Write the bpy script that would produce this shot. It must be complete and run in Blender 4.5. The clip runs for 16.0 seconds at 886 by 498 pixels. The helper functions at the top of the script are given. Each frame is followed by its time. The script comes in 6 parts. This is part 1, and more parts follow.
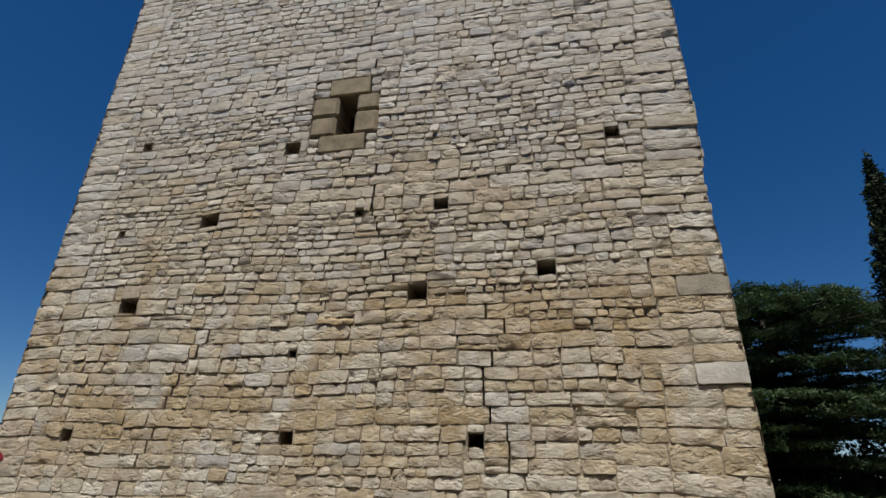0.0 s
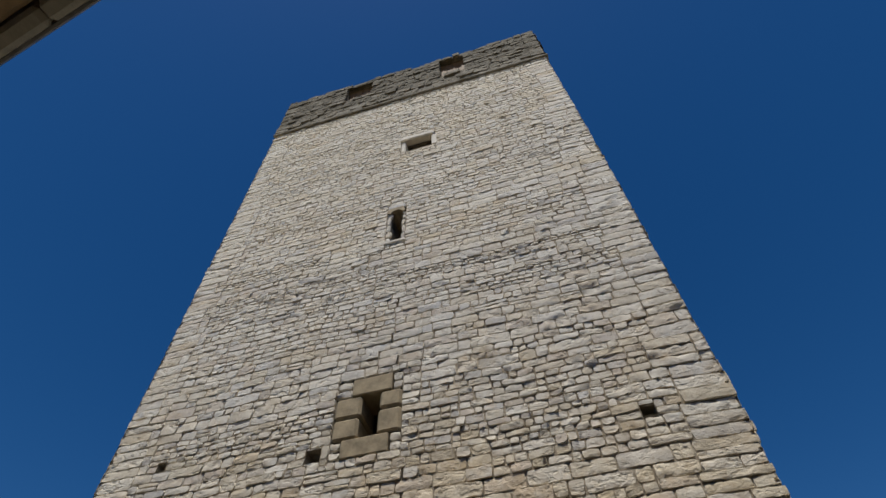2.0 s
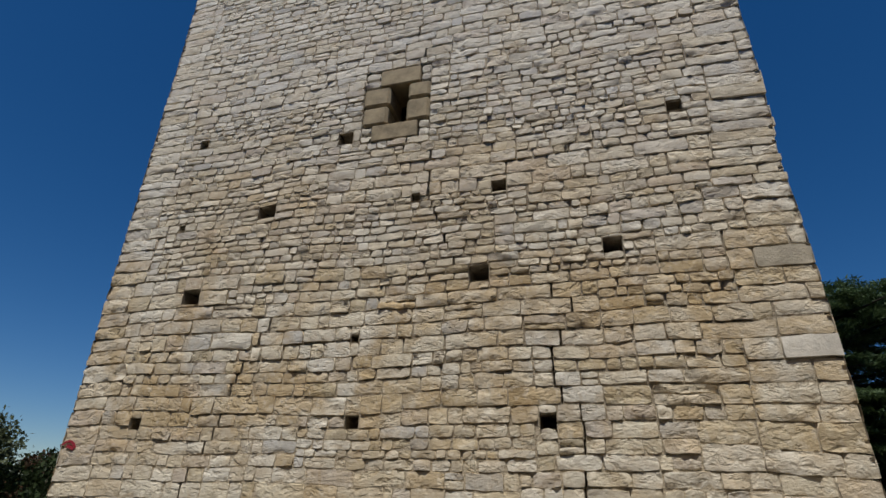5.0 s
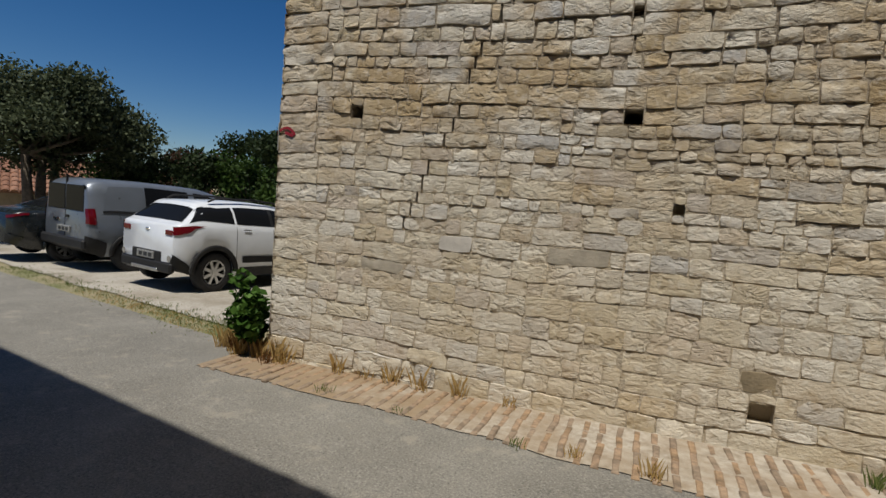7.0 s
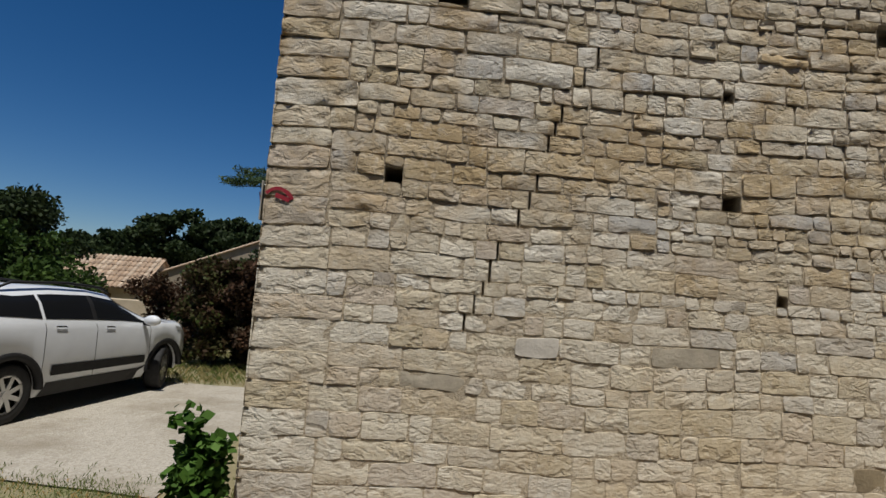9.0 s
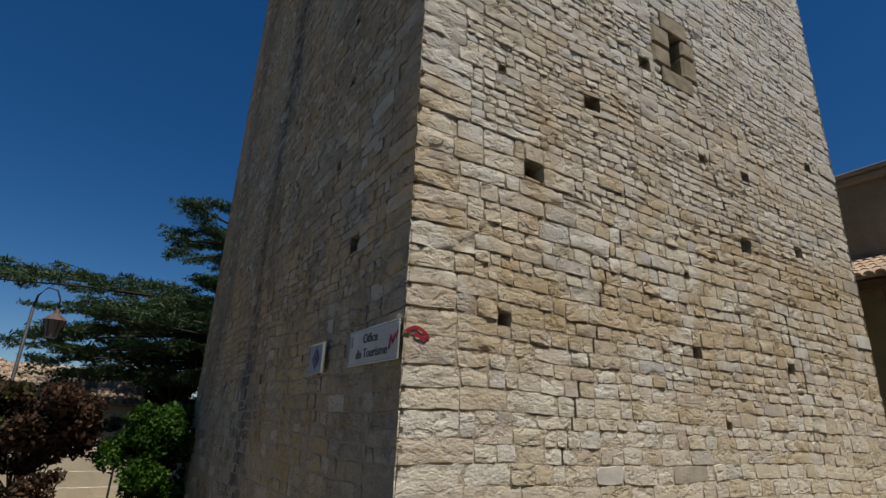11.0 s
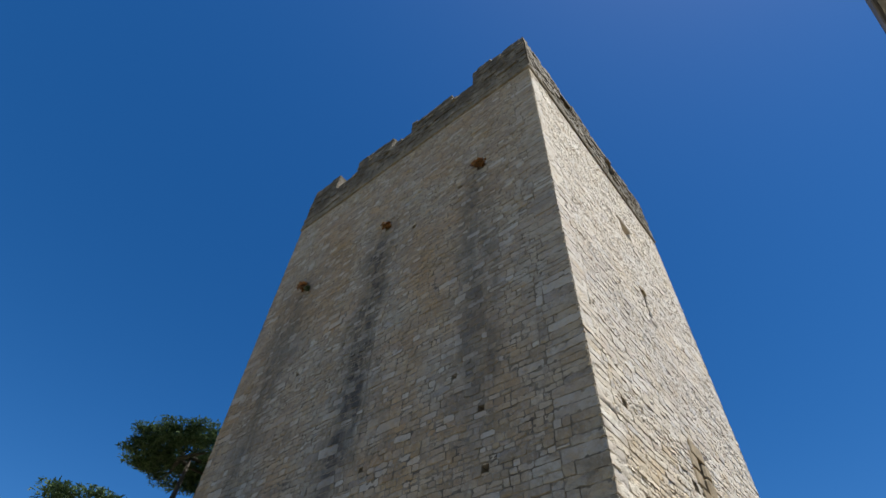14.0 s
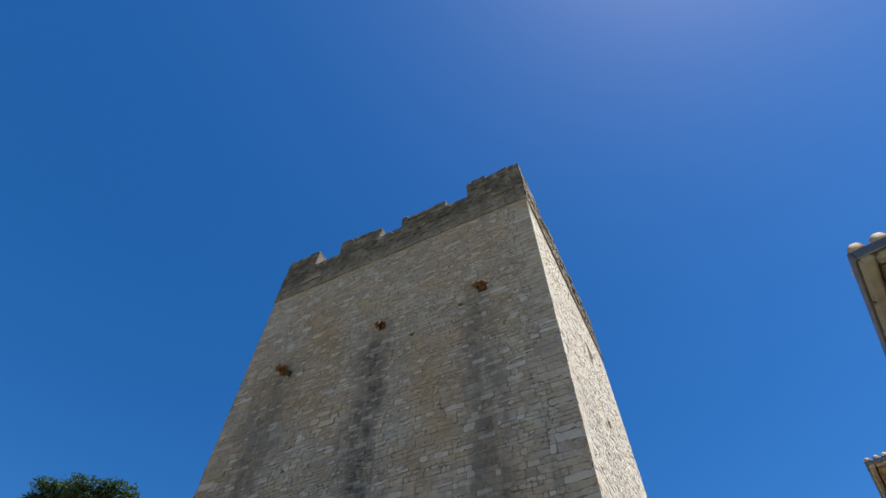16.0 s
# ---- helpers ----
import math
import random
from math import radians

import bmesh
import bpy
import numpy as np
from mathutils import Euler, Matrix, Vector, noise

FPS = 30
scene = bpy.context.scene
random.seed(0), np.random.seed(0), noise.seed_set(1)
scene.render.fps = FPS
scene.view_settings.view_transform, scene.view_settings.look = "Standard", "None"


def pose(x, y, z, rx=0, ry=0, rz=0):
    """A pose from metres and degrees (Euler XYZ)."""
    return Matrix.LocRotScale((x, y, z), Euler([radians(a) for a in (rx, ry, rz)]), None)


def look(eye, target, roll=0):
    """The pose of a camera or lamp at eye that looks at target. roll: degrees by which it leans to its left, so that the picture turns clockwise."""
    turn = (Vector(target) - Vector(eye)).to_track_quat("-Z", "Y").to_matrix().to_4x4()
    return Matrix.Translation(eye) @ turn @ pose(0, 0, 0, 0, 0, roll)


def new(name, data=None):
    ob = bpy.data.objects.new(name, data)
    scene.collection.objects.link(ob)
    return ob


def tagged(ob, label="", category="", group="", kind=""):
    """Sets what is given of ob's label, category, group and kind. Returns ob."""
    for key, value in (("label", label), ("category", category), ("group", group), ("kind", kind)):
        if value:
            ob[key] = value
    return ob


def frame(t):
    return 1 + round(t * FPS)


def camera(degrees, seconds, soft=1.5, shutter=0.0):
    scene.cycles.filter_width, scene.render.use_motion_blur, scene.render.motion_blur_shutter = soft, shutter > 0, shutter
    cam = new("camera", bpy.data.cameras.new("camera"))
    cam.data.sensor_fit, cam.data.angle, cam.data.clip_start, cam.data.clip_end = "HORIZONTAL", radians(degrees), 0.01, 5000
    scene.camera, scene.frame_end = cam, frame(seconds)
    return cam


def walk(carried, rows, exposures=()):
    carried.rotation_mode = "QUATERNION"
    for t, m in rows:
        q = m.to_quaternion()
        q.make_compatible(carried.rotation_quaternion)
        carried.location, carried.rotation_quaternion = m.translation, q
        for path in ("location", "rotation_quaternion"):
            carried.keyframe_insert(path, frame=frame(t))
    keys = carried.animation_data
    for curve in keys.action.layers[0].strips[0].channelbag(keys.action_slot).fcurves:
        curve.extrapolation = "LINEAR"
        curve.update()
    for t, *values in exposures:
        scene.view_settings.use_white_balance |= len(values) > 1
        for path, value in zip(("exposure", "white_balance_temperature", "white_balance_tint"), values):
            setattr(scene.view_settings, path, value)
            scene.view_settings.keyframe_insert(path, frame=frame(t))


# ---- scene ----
cam = camera(80.1, 16.0)
PATH = [
    (0, (5.267, -4.381, 1.985), (4.884, -2.589, 2.785), 1.3),
    (0.5, (5.272, -4.366, 2.064), (4.916, -2.724, 3.149), -0.9),
    (1, (5.27, -4.381, 2.136), (4.955, -2.926, 3.472), -2.4),
    (1.5, (5.24, -4.427, 2.2), (4.929, -3.103, 3.666), -3.1),
    (2, (5.231, -4.425, 2.225), (4.932, -3.243, 3.81), -2.7),
    (2.5, (5.226, -4.43, 2.226), (4.919, -3.291, 3.841), -2.4),
    (3, (5.22, -4.447, 2.225), (4.891, -3.33, 3.851), -1.1),
    (3.2, (5.226, -4.461, 2.206), (4.894, -3.348, 3.833), -0.6),
    (5.3, (4.849, -4.206, 1.715), (4.321, -2.373, 2.315), 2.9),
    (5.5, (4.749, -4.163, 1.697), (4.198, -2.292, 2.141), 3.8),
    (6, (4.29, -4.073, 1.599), (3.7, -2.168, 1.745), 2.3),
    (6.5, (3.785, -3.989, 1.587), (3.148, -2.095, 1.491), 3.4),
    (7, (3.173, -3.952, 1.574), (2.461, -2.091, 1.402), 4.7),
    (7.5, (2.627, -3.815, 1.583), (1.889, -1.956, 1.55), 3.6),
    (8, (2.123, -3.617, 1.608), (1.947, -1.626, 1.679), 4.7),
    (8.5, (1.565, -3.442, 1.611), (1.658, -1.447, 1.719), 4.4),
    (9, (0.946, -3.306, 1.551), (1.055, -1.316, 1.722), 4.2),
    (9.5, (0.35, -3.2, 1.582), (0.456, -1.212, 1.774), 5.3),
    (9.8, (-0.049, -3.091, 1.558), (0.112, -1.117, 1.839), 4.5),
    (10, (-0.295, -3.039, 1.618), (0.045, -1.094, 1.933), 5.3),
    (10.2, (-0.539, -3.0, 1.6), (0.014, -1.121, 2.009), 5.2),
    (12.3, (-2.815, -2.537, 1.547), (-1.692, -1.042, 2.259), 1.9),
    (12.5, (-2.983, -2.439, 1.601), (-1.868, -0.936, 2.306), 4.1),
    (13, (-3.545, -2.253, 1.714), (-2.383, -0.933, 2.664), 5.7),
    (13.5, (-4.014, -2.094, 1.767), (-2.985, -1.13, 3.185), 4.2),
    (14, (-4.556, -1.837, 1.846), (-3.608, -0.972, 3.38), 4.1),
    (14.5, (-5.113, -1.677, 1.915), (-4.188, -0.974, 3.543), -2.2),
    (15, (-5.732, -1.439, 1.907), (-4.843, -0.778, 3.572), -0.9),
    (15.5, (-6.387, -1.188, 1.73), (-5.442, -0.709, 3.426), -3.8),
    (16, (-6.913, -1.148, 1.946), (-5.918, -0.632, 3.603), 0.8),
]
walk(cam, [(t, look(eye, target, roll)) for t, eye, target, roll in PATH], [(0, 0.0), (3, 0.0), (5.5, -0.05), (7, -0.18), (9.5, -0.19), (10.2, -0.18), (12.3, 0.22), (12.7, 0.34), (13.5, 0.7), (15, 1.05), (16, 1.15)])

# ---- daylight: high southern sun behind the viewer, clear sky ----
SUN = Vector((0.014, -0.38, 1.0)).normalized()
world = bpy.data.worlds.new("sky")
scene.world = world
world.use_nodes = True
wn, wl = world.node_tree.nodes, world.node_tree.links
sky = wn.new("ShaderNodeTexSky")
sky.sky_type, sky.sun_disc = "NISHITA", False
sky.sun_elevation = math.asin(SUN.z)
sky.sun_rotation = math.atan2(SUN.x, SUN.y)
sky.altitude, sky.air_density, sky.dust_density, sky.ozone_density = 1800, 1.0, 1.0, 3.5
deep = wn.new("ShaderNodeHueSaturation")
deep.inputs["Saturation"].default_value = 1.33
deep.inputs["Hue"].default_value = 0.5035
wl.new(sky.outputs[0], deep.inputs["Color"])
wl.new(deep.outputs[0], wn["Background"].inputs[0])
wn["Background"].inputs[1].default_value = 0.0715
sun = new("sun", bpy.data.lights.new("sun", "SUN"))
sun.data.energy, sun.data.angle, sun.data.color = 4.7, radians(0.53), (1.0, 0.955, 0.875)
sun.matrix_world = look(SUN * 60, (0, 0, 0))


# ---- materials ----
def mat(name):
    m = bpy.data.materials.new(name)
    m.use_nodes = True
    return m, m.node_tree.nodes, m.node_tree.links, m.node_tree.nodes["Principled BSDF"]


def noise_node(n, l, scale, detail=4.0, rough=0.55, vec=None, dist=0.0):
    t = n.new("ShaderNodeTexNoise")
    t.inputs["Scale"].default_value, t.inputs["Detail"].default_value = scale, detail
    t.inputs["Roughness"].default_value, t.inputs["Distortion"].default_value = rough, dist
    if vec is not None:
        l.new(vec, t.inputs["Vector"])
    return t.outputs["Fac"]


def ramp(n, l, fac, stops, constant=False):
    r = n.new("ShaderNodeValToRGB")
    if constant:
        r.color_ramp.interpolation = "CONSTANT"
    while len(r.color_ramp.elements) < len(stops):
        r.color_ramp.elements.new(0.5)
    for e, (p, c) in zip(r.color_ramp.elements, stops):
        e.position, e.color = p, (*c, 1) if len(c) == 3 else c
    l.new(fac, r.inputs[0])
    return r.outputs[0]


def mix(n, l, fac, a, b, kind="MIX"):
    x = n.new("ShaderNodeMix")
    x.data_type, x.blend_type = "RGBA", kind
    for s, v in ((0, fac), (6, a), (7, b)):
        if isinstance(v, (int, float)):
            x.inputs[s].default_value = v
        elif isinstance(v, tuple):
            x.inputs[s].default_value = (*v, 1)
        else:
            l.new(v, x.inputs[s])
    return x.outputs[2]


def span(n, l, v, a, b, lo=0.0, hi=1.0):
    r = n.new("ShaderNodeMapRange")
    for i, x in ((1, a), (2, b), (3, lo), (4, hi)):
        r.inputs[i].default_value = x
    l.new(v, r.inputs[0])
    return r.outputs[0]


def calc(n, l, op, a, b):
    x = n.new("ShaderNodeMath")
    x.operation = op
    for i, v in enumerate((a, b)):
        if isinstance(v, (int, float)):
            x.inputs[i].default_value = v
        else:
            l.new(v, x.inputs[i])
    return x.outputs[0]


def bump(n, l, b, height, strength, dist, prev=None):
    x = n.new("ShaderNodeBump")
    x.inputs["Strength"].default_value, x.inputs["Distance"].default_value = strength, dist
    l.new(height, x.inputs["Height"])
    if prev is not None:
        l.new(prev, x.inputs["Normal"])
    l.new(x.outputs[0], b.inputs["Normal"])
    return x.outputs[0]


def where(n):
    return n.new("ShaderNodeNewGeometry").outputs["Position"]


def plain(name, color, rough=0.6, metal=0.0, var=0.12, scale=8.0, bumps=0.0, bscale=60.0):
    m, n, l, b = mat(name)
    p = where(n)
    f = noise_node(n, l, scale, 5, 0.6, p)
    dark, light = tuple(c * (1 - var) for c in color), tuple(min(1, c * (1 + var)) for c in color)
    l.new(ramp(n, l, f, [(0.3, dark), (0.7, light)]), b.inputs["Base Color"])
    b.inputs["Roughness"].default_value, b.inputs["Metallic"].default_value = rough, metal
    if bumps:
        bump(n, l, b, noise_node(n, l, bscale, 4, 0.6, p), bumps, 0.01)
    return m


def paint(name, color, rough=0.3, metal=0.0, coat=0.0):
    m, n, l, b = mat(name)
    f = noise_node(n, l, 5, 3, 0.5, where(n))
    l.new(ramp(n, l, f, [(0.3, tuple(c * 0.93 for c in color)), (0.7, color)]), b.inputs["Base Color"])
    l.new(span(n, l, f, 0.3, 0.7, rough * 0.8, rough * 1.3), b.inputs["Roughness"])
    b.inputs["Metallic"].default_value, b.inputs["Coat Weight"].default_value = metal, coat
    return m


CREAM, PALE, TAN, OCHRE = (0.645, 0.586, 0.465), (0.70, 0.668, 0.59), (0.52, 0.445, 0.31), (0.55, 0.445, 0.295)
PINK, GREYS, SLATE = (0.565, 0.485, 0.395), (0.48, 0.465, 0.435), (0.485, 0.48, 0.465)


def stone_material(name, single, side=False, lichen=False):
    """Hewn limestone: a tone for each stone, ochre veining with small painted shadows, pits, and the stains of the
    whole wall.
    """
    m, n, l, b = mat(name)
    geo = n.new("ShaderNodeNewGeometry")
    p = geo.outputs["Position"]
    rnd = n.new("ShaderNodeObjectInfo").outputs["Random"] if single else geo.outputs["Random Per Island"]
    xyz = n.new("ShaderNodeSeparateXYZ")
    l.new(p, xyz.inputs[0])
    z = xyz.outputs[2]
    tone = ramp(n, l, rnd, [(0.0, CREAM), (0.12, PALE), (0.3, CREAM), (0.42, TAN), (0.5, PALE), (0.62, CREAM), (0.72, PINK), (0.78, GREYS), (0.84, PALE), (0.9, OCHRE), (0.95, SLATE), (1.0, CREAM)])
    odd = calc(n, l, "FRACT", calc(n, l, "MULTIPLY", rnd, 7.3), 0)
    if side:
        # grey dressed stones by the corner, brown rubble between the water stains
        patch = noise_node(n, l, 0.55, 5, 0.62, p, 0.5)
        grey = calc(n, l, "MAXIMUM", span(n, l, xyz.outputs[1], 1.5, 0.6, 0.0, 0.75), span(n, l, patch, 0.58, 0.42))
        # tone cut below half: the shaded face's low light is put into it
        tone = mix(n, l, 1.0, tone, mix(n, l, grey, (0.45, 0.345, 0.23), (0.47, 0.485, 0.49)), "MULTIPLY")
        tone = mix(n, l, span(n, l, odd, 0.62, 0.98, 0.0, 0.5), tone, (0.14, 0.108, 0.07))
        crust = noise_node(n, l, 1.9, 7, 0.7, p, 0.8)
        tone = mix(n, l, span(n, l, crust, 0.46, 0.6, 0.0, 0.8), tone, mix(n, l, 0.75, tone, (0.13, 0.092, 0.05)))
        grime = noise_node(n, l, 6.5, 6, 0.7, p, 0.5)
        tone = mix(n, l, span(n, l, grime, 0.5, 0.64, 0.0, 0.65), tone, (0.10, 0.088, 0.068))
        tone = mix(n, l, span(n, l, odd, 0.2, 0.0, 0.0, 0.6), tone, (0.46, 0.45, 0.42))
    # iron-rich patches low on the wall, bleached grey above
    broad = noise_node(n, l, 0.6, 5, 0.62, p, 0.5)
    warm = calc(n, l, "MULTIPLY", span(n, l, broad, 0.46, 0.66), span(n, l, z, 9.0, 3.0, 0.3, 1.0))
    tone = mix(n, l, calc(n, l, "MULTIPLY", warm, 0.6), tone, mix(n, l, 0.6, tone, (0.52, 0.375, 0.195)))
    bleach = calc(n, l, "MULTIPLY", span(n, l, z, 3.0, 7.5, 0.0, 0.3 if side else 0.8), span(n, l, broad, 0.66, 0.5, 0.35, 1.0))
    tone = mix(n, l, bleach, tone, mix(n, l, 0.6, tone, (0.52, 0.515, 0.50)))
    # an eaten-away, browner belt over a paler, harder footing
    belt = calc(n, l, "MULTIPLY", span(n, l, z, 1.5, 2.3), span(n, l, z, 5.2, 3.2))
    belt = calc(n, l, "MULTIPLY", belt, span(n, l, noise_node(n, l, 1.1, 5, 0.65, p, 0.4), 0.46, 0.6, 0.0, 0.95))
    tone = mix(n, l, belt, tone, mix(n, l, 0.75, tone, (0.46, 0.335, 0.175)))
    tone = mix(n, l, span(n, l, z, 1.9, 1.1, 0.0, 0.0 if side else 0.2), tone, (0.72, 0.65, 0.505))
    # ochre veining, with the rough faces' brown shadows and cream highlights mixed in
    vein_shade = noise_node(n, l, 9, 6, 0.65, p, 0.8)
    tone = mix(n, l, span(n, l, vein_shade, 0.54, 0.7, 0.0, 0.6), tone, mix(n, l, 0.65, tone, (0.42, 0.29, 0.14)))
    pale = noise_node(n, l, 16, 5, 0.6, p)
    tone = mix(n, l, span(n, l, pale, 0.52, 0.68, 0.0, 0.4 if side else 0.5), tone, (0.36, 0.35, 0.325) if side else (0.72, 0.68, 0.59))
    # blotches that ignore the joints, and small brown weathering
    blot = noise_node(n, l, 2.6, 6, 0.68, p, 0.6)
    tone = mix(n, l, span(n, l, blot, 0.54, 0.66, 0.0, 0.55), tone, mix(n, l, 0.6, tone, (0.38, 0.275, 0.15)))
    small = noise_node(n, l, 27, 5, 0.65, p, 0.4)
    tone = mix(n, l, span(n, l, small, 0.55, 0.68, 0.0, 0.5), tone, mix(n, l, 0.6, tone, (0.30, 0.22, 0.13)))
    pits = noise_node(n, l, 55, 5, 0.7, p)
    tone = mix(n, l, span(n, l, pits, 0.36, 0.24, 0.0, 0.7), tone, (0.15, 0.115, 0.075))
    if side:
        # long water stains that run down from the spouts, and grey-black lichen
        flow = n.new("ShaderNodeMapping")
        flow.inputs["Scale"].default_value = (1, 1, 0.16)
        l.new(p, flow.inputs[0])
        run = noise_node(n, l, 2.6, 6, 0.65, flow.outputs[0], 0.6)
        wob = noise_node(n, l, 0.9, 4, 0.6, p)
        y = calc(n, l, "ADD", xyz.outputs[1], calc(n, l, "MULTIPLY", calc(n, l, "SUBTRACT", wob, 0.5), 0.9))
        total = None
        for centre, half, k, low in ((4.15, 0.56, 1.0, -2.0), (1.55, 0.55, 0.7, 4.6), (6.9, 0.75, 0.6, 1.0)):
            d = calc(n, l, "ABSOLUTE", calc(n, l, "SUBTRACT", y, centre), 0)
            s = calc(n, l, "MULTIPLY", span(n, l, d, half, half * 0.25, 0.0, k), span(n, l, z, low, low + 1.8))
            total = s if total is None else calc(n, l, "MAXIMUM", total, s)
        high = span(n, l, z, 11.5, 10.6)
        stain = calc(n, l, "MULTIPLY", calc(n, l, "MULTIPLY", total, high), calc(n, l, "MULTIPLY", span(n, l, run, 0.34, 0.56, 0.15, 1.0), span(n, l, odd, 0.0, 0.7, 0.5, 1.0)))
        tone = mix(n, l, calc(n, l, "MULTIPLY", stain, 0.95), tone, (0.048, 0.048, 0.047))
        tone = mix(n, l, span(n, l, run, 0.56, 0.74, 0.0, 0.4), tone, (0.24, 0.24, 0.23))
    if lichen:
        f = noise_node(n, l, 1.8, 6, 0.7, p)
        tone = mix(n, l, span(n, l, f, 0.3, 0.55, 0.72, 0.97), tone, (0.058, 0.05, 0.034))
        tone = mix(n, l, span(n, l, z, 15.1, 14.5, 0.0, 0.2), tone, (0.40, 0.37, 0.31))
        tone = mix(n, l, span(n, l, noise_node(n, l, 7, 4, 0.6, p), 0.56, 0.7, 0.0, 0.7), tone, (0.05, 0.045, 0.034))
    strike = n.new("ShaderNodeMapping")
    strike.inputs["Scale"].default_value = (1, 1, 1.7)
    l.new(p, strike.inputs[0])
    # each stone is dressed differently: some nearly smooth, some deeply chipped
    turn = n.new("ShaderNodeCombineXYZ")
    l.new(calc(n, l, "MULTIPLY", rnd, 37.0), turn.inputs[0])
    l.new(calc(n, l, "MULTIPLY", rnd, 91.0), turn.inputs[2])
    shift = n.new("ShaderNodeVectorMath")
    l.new(strike.outputs[0], shift.inputs[0])
    l.new(turn.outputs[0], shift.inputs[1])
    hew = noise_node(n, l, 9, 5, 0.55, shift.outputs[0], 0.35)
    tone = mix(n, l, span(n, l, hew, 0.42, 0.30, 0.0, 0.65), tone, mix(n, l, 0.6, tone, (0.26, 0.18, 0.09)))
    l.new(tone, b.inputs["Base Color"])
    b.inputs["Roughness"].default_value = 0.92
    b.inputs["Specular IOR Level"].default_value = 0.25
    rough_of = calc(n, l, "FRACT", calc(n, l, "MULTIPLY", rnd, 13.7), 0)
    first = bump(n, l, b, span(n, l, hew, 0.28, 0.52), 1.0, 0.019)
    l.new(span(n, l, rough_of, 0.0, 1.0, 0.25, 1.0), first.node.inputs["Strength"])
    second = bump(n, l, b, noise_node(n, l, 30, 4, 0.6, strike.outputs[0]), 0.9, 0.009, first)
    bump(n, l, b, pits, 0.7, 0.005, second)
    return m


STONE_ONE = stone_material("limestone_block", True)
STONE = stone_material("limestone_coursed", False)
# weathered copy for the west and back faces, their shade included in its tones
STONE_SIDE = stone_material("limestone_weathered_shaded", False, side=True)
STONE_TOP = stone_material("limestone_lichen", False, lichen=True)


def mortar_material(name, tones, pale):
    """Old lime mortar, dirty and washed out, but for the footing that has been pointed afresh."""
    m, n, l, b = mat(name)
    p = where(n)
    f = noise_node(n, l, 4, 6, 0.65, p)
    c = ramp(n, l, f, [(0.3, tones[0]), (0.5, tones[1]), (0.7, tones[2])])
    xyz = n.new("ShaderNodeSeparateXYZ")
    l.new(p, xyz.inputs[0])
    height = calc(n, l, "ADD", xyz.outputs[2], calc(n, l, "MULTIPLY", noise_node(n, l, 0.9, 4, 0.6, p), 1.6))
    c = mix(n, l, span(n, l, height, 3.7, 2.3), c, pale)
    l.new(c, b.inputs["Base Color"])
    b.inputs["Roughness"].default_value = 0.95
    bump(n, l, b, noise_node(n, l, 45, 5, 0.7, p), 1.0, 0.02)
    return m


MORTAR = mortar_material("lime_mortar", ((0.13, 0.104, 0.07), (0.31, 0.26, 0.19), (0.52, 0.465, 0.375)), (0.50, 0.425, 0.315))
# darkened copy: shade of the west joints and window reveals is in its tones
MORTAR_SHADED = mortar_material("shaded_lime_mortar", ((0.06, 0.05, 0.038), (0.17, 0.145, 0.11), (0.29, 0.26, 0.21)), (0.27, 0.23, 0.175))
DRESSED = plain("dressed_sandstone", (0.29, 0.235, 0.15), 0.9, 0, 0.38, 6, 0.5, 50)
GREY_QUOIN = plain("grey_quoin", (0.42, 0.375, 0.295), 0.9, 0, 0.22, 7, 0.5, 50)
PALE_QUOIN = plain("pale_quoin", (0.60, 0.565, 0.50), 0.9, 0, 0.15, 7, 0.5, 40)
SHUTTER = plain("brown_boards", (0.13, 0.075, 0.035), 0.8, 0, 0.3, 12)


# ---- building blocks ----
def mesh_of(name, V, F, material, smooth=False):
    me = bpy.data.meshes.new(name)
    me.from_pydata([tuple(v) for v in V], [], F)
    if material:
        me.materials.append(material)
    if smooth:
        me.polygons.foreach_set("use_smooth", [True] * len(me.polygons) if smooth is True else smooth)
    me.update()
    return me


def part_of(name, V, F, material, parent=None, label="", smooth=False):
    ob = new(name, mesh_of(name, V, F, material, smooth))
    ob.parent = parent
    return tagged(ob, label)


def part(name, bm, material, parent, label="", smooth=False):
    me = bpy.data.meshes.new(name)
    bm.to_mesh(me)
    bm.free()
    me.materials.append(material)
    if smooth:
        me.polygons.foreach_set("use_smooth", [True] * len(me.polygons))
    ob = new(name, me)
    ob.parent = parent
    return tagged(ob, label)


def box_bm(x0, x1, y0, y1, z0, z1, bevel=0.0, bm=None):
    bm = bm or bmesh.new()
    r = bmesh.ops.create_cube(bm, size=1, matrix=Matrix.Translation(((x0 + x1) / 2, (y0 + y1) / 2, (z0 + z1) / 2)) @ Matrix.Diagonal((x1 - x0, y1 - y0, z1 - z0, 1)))
    if bevel:
        es = list({e for v in r["verts"] for e in v.link_edges})
        bmesh.ops.bevel(bm, geom=es, offset=bevel, segments=1, affect="EDGES")
    return bm


def empty(name, m, label, category, group="", kind=""):
    ob = new(name)
    ob.matrix_basis = m
    return tagged(ob, label, category, group, kind)


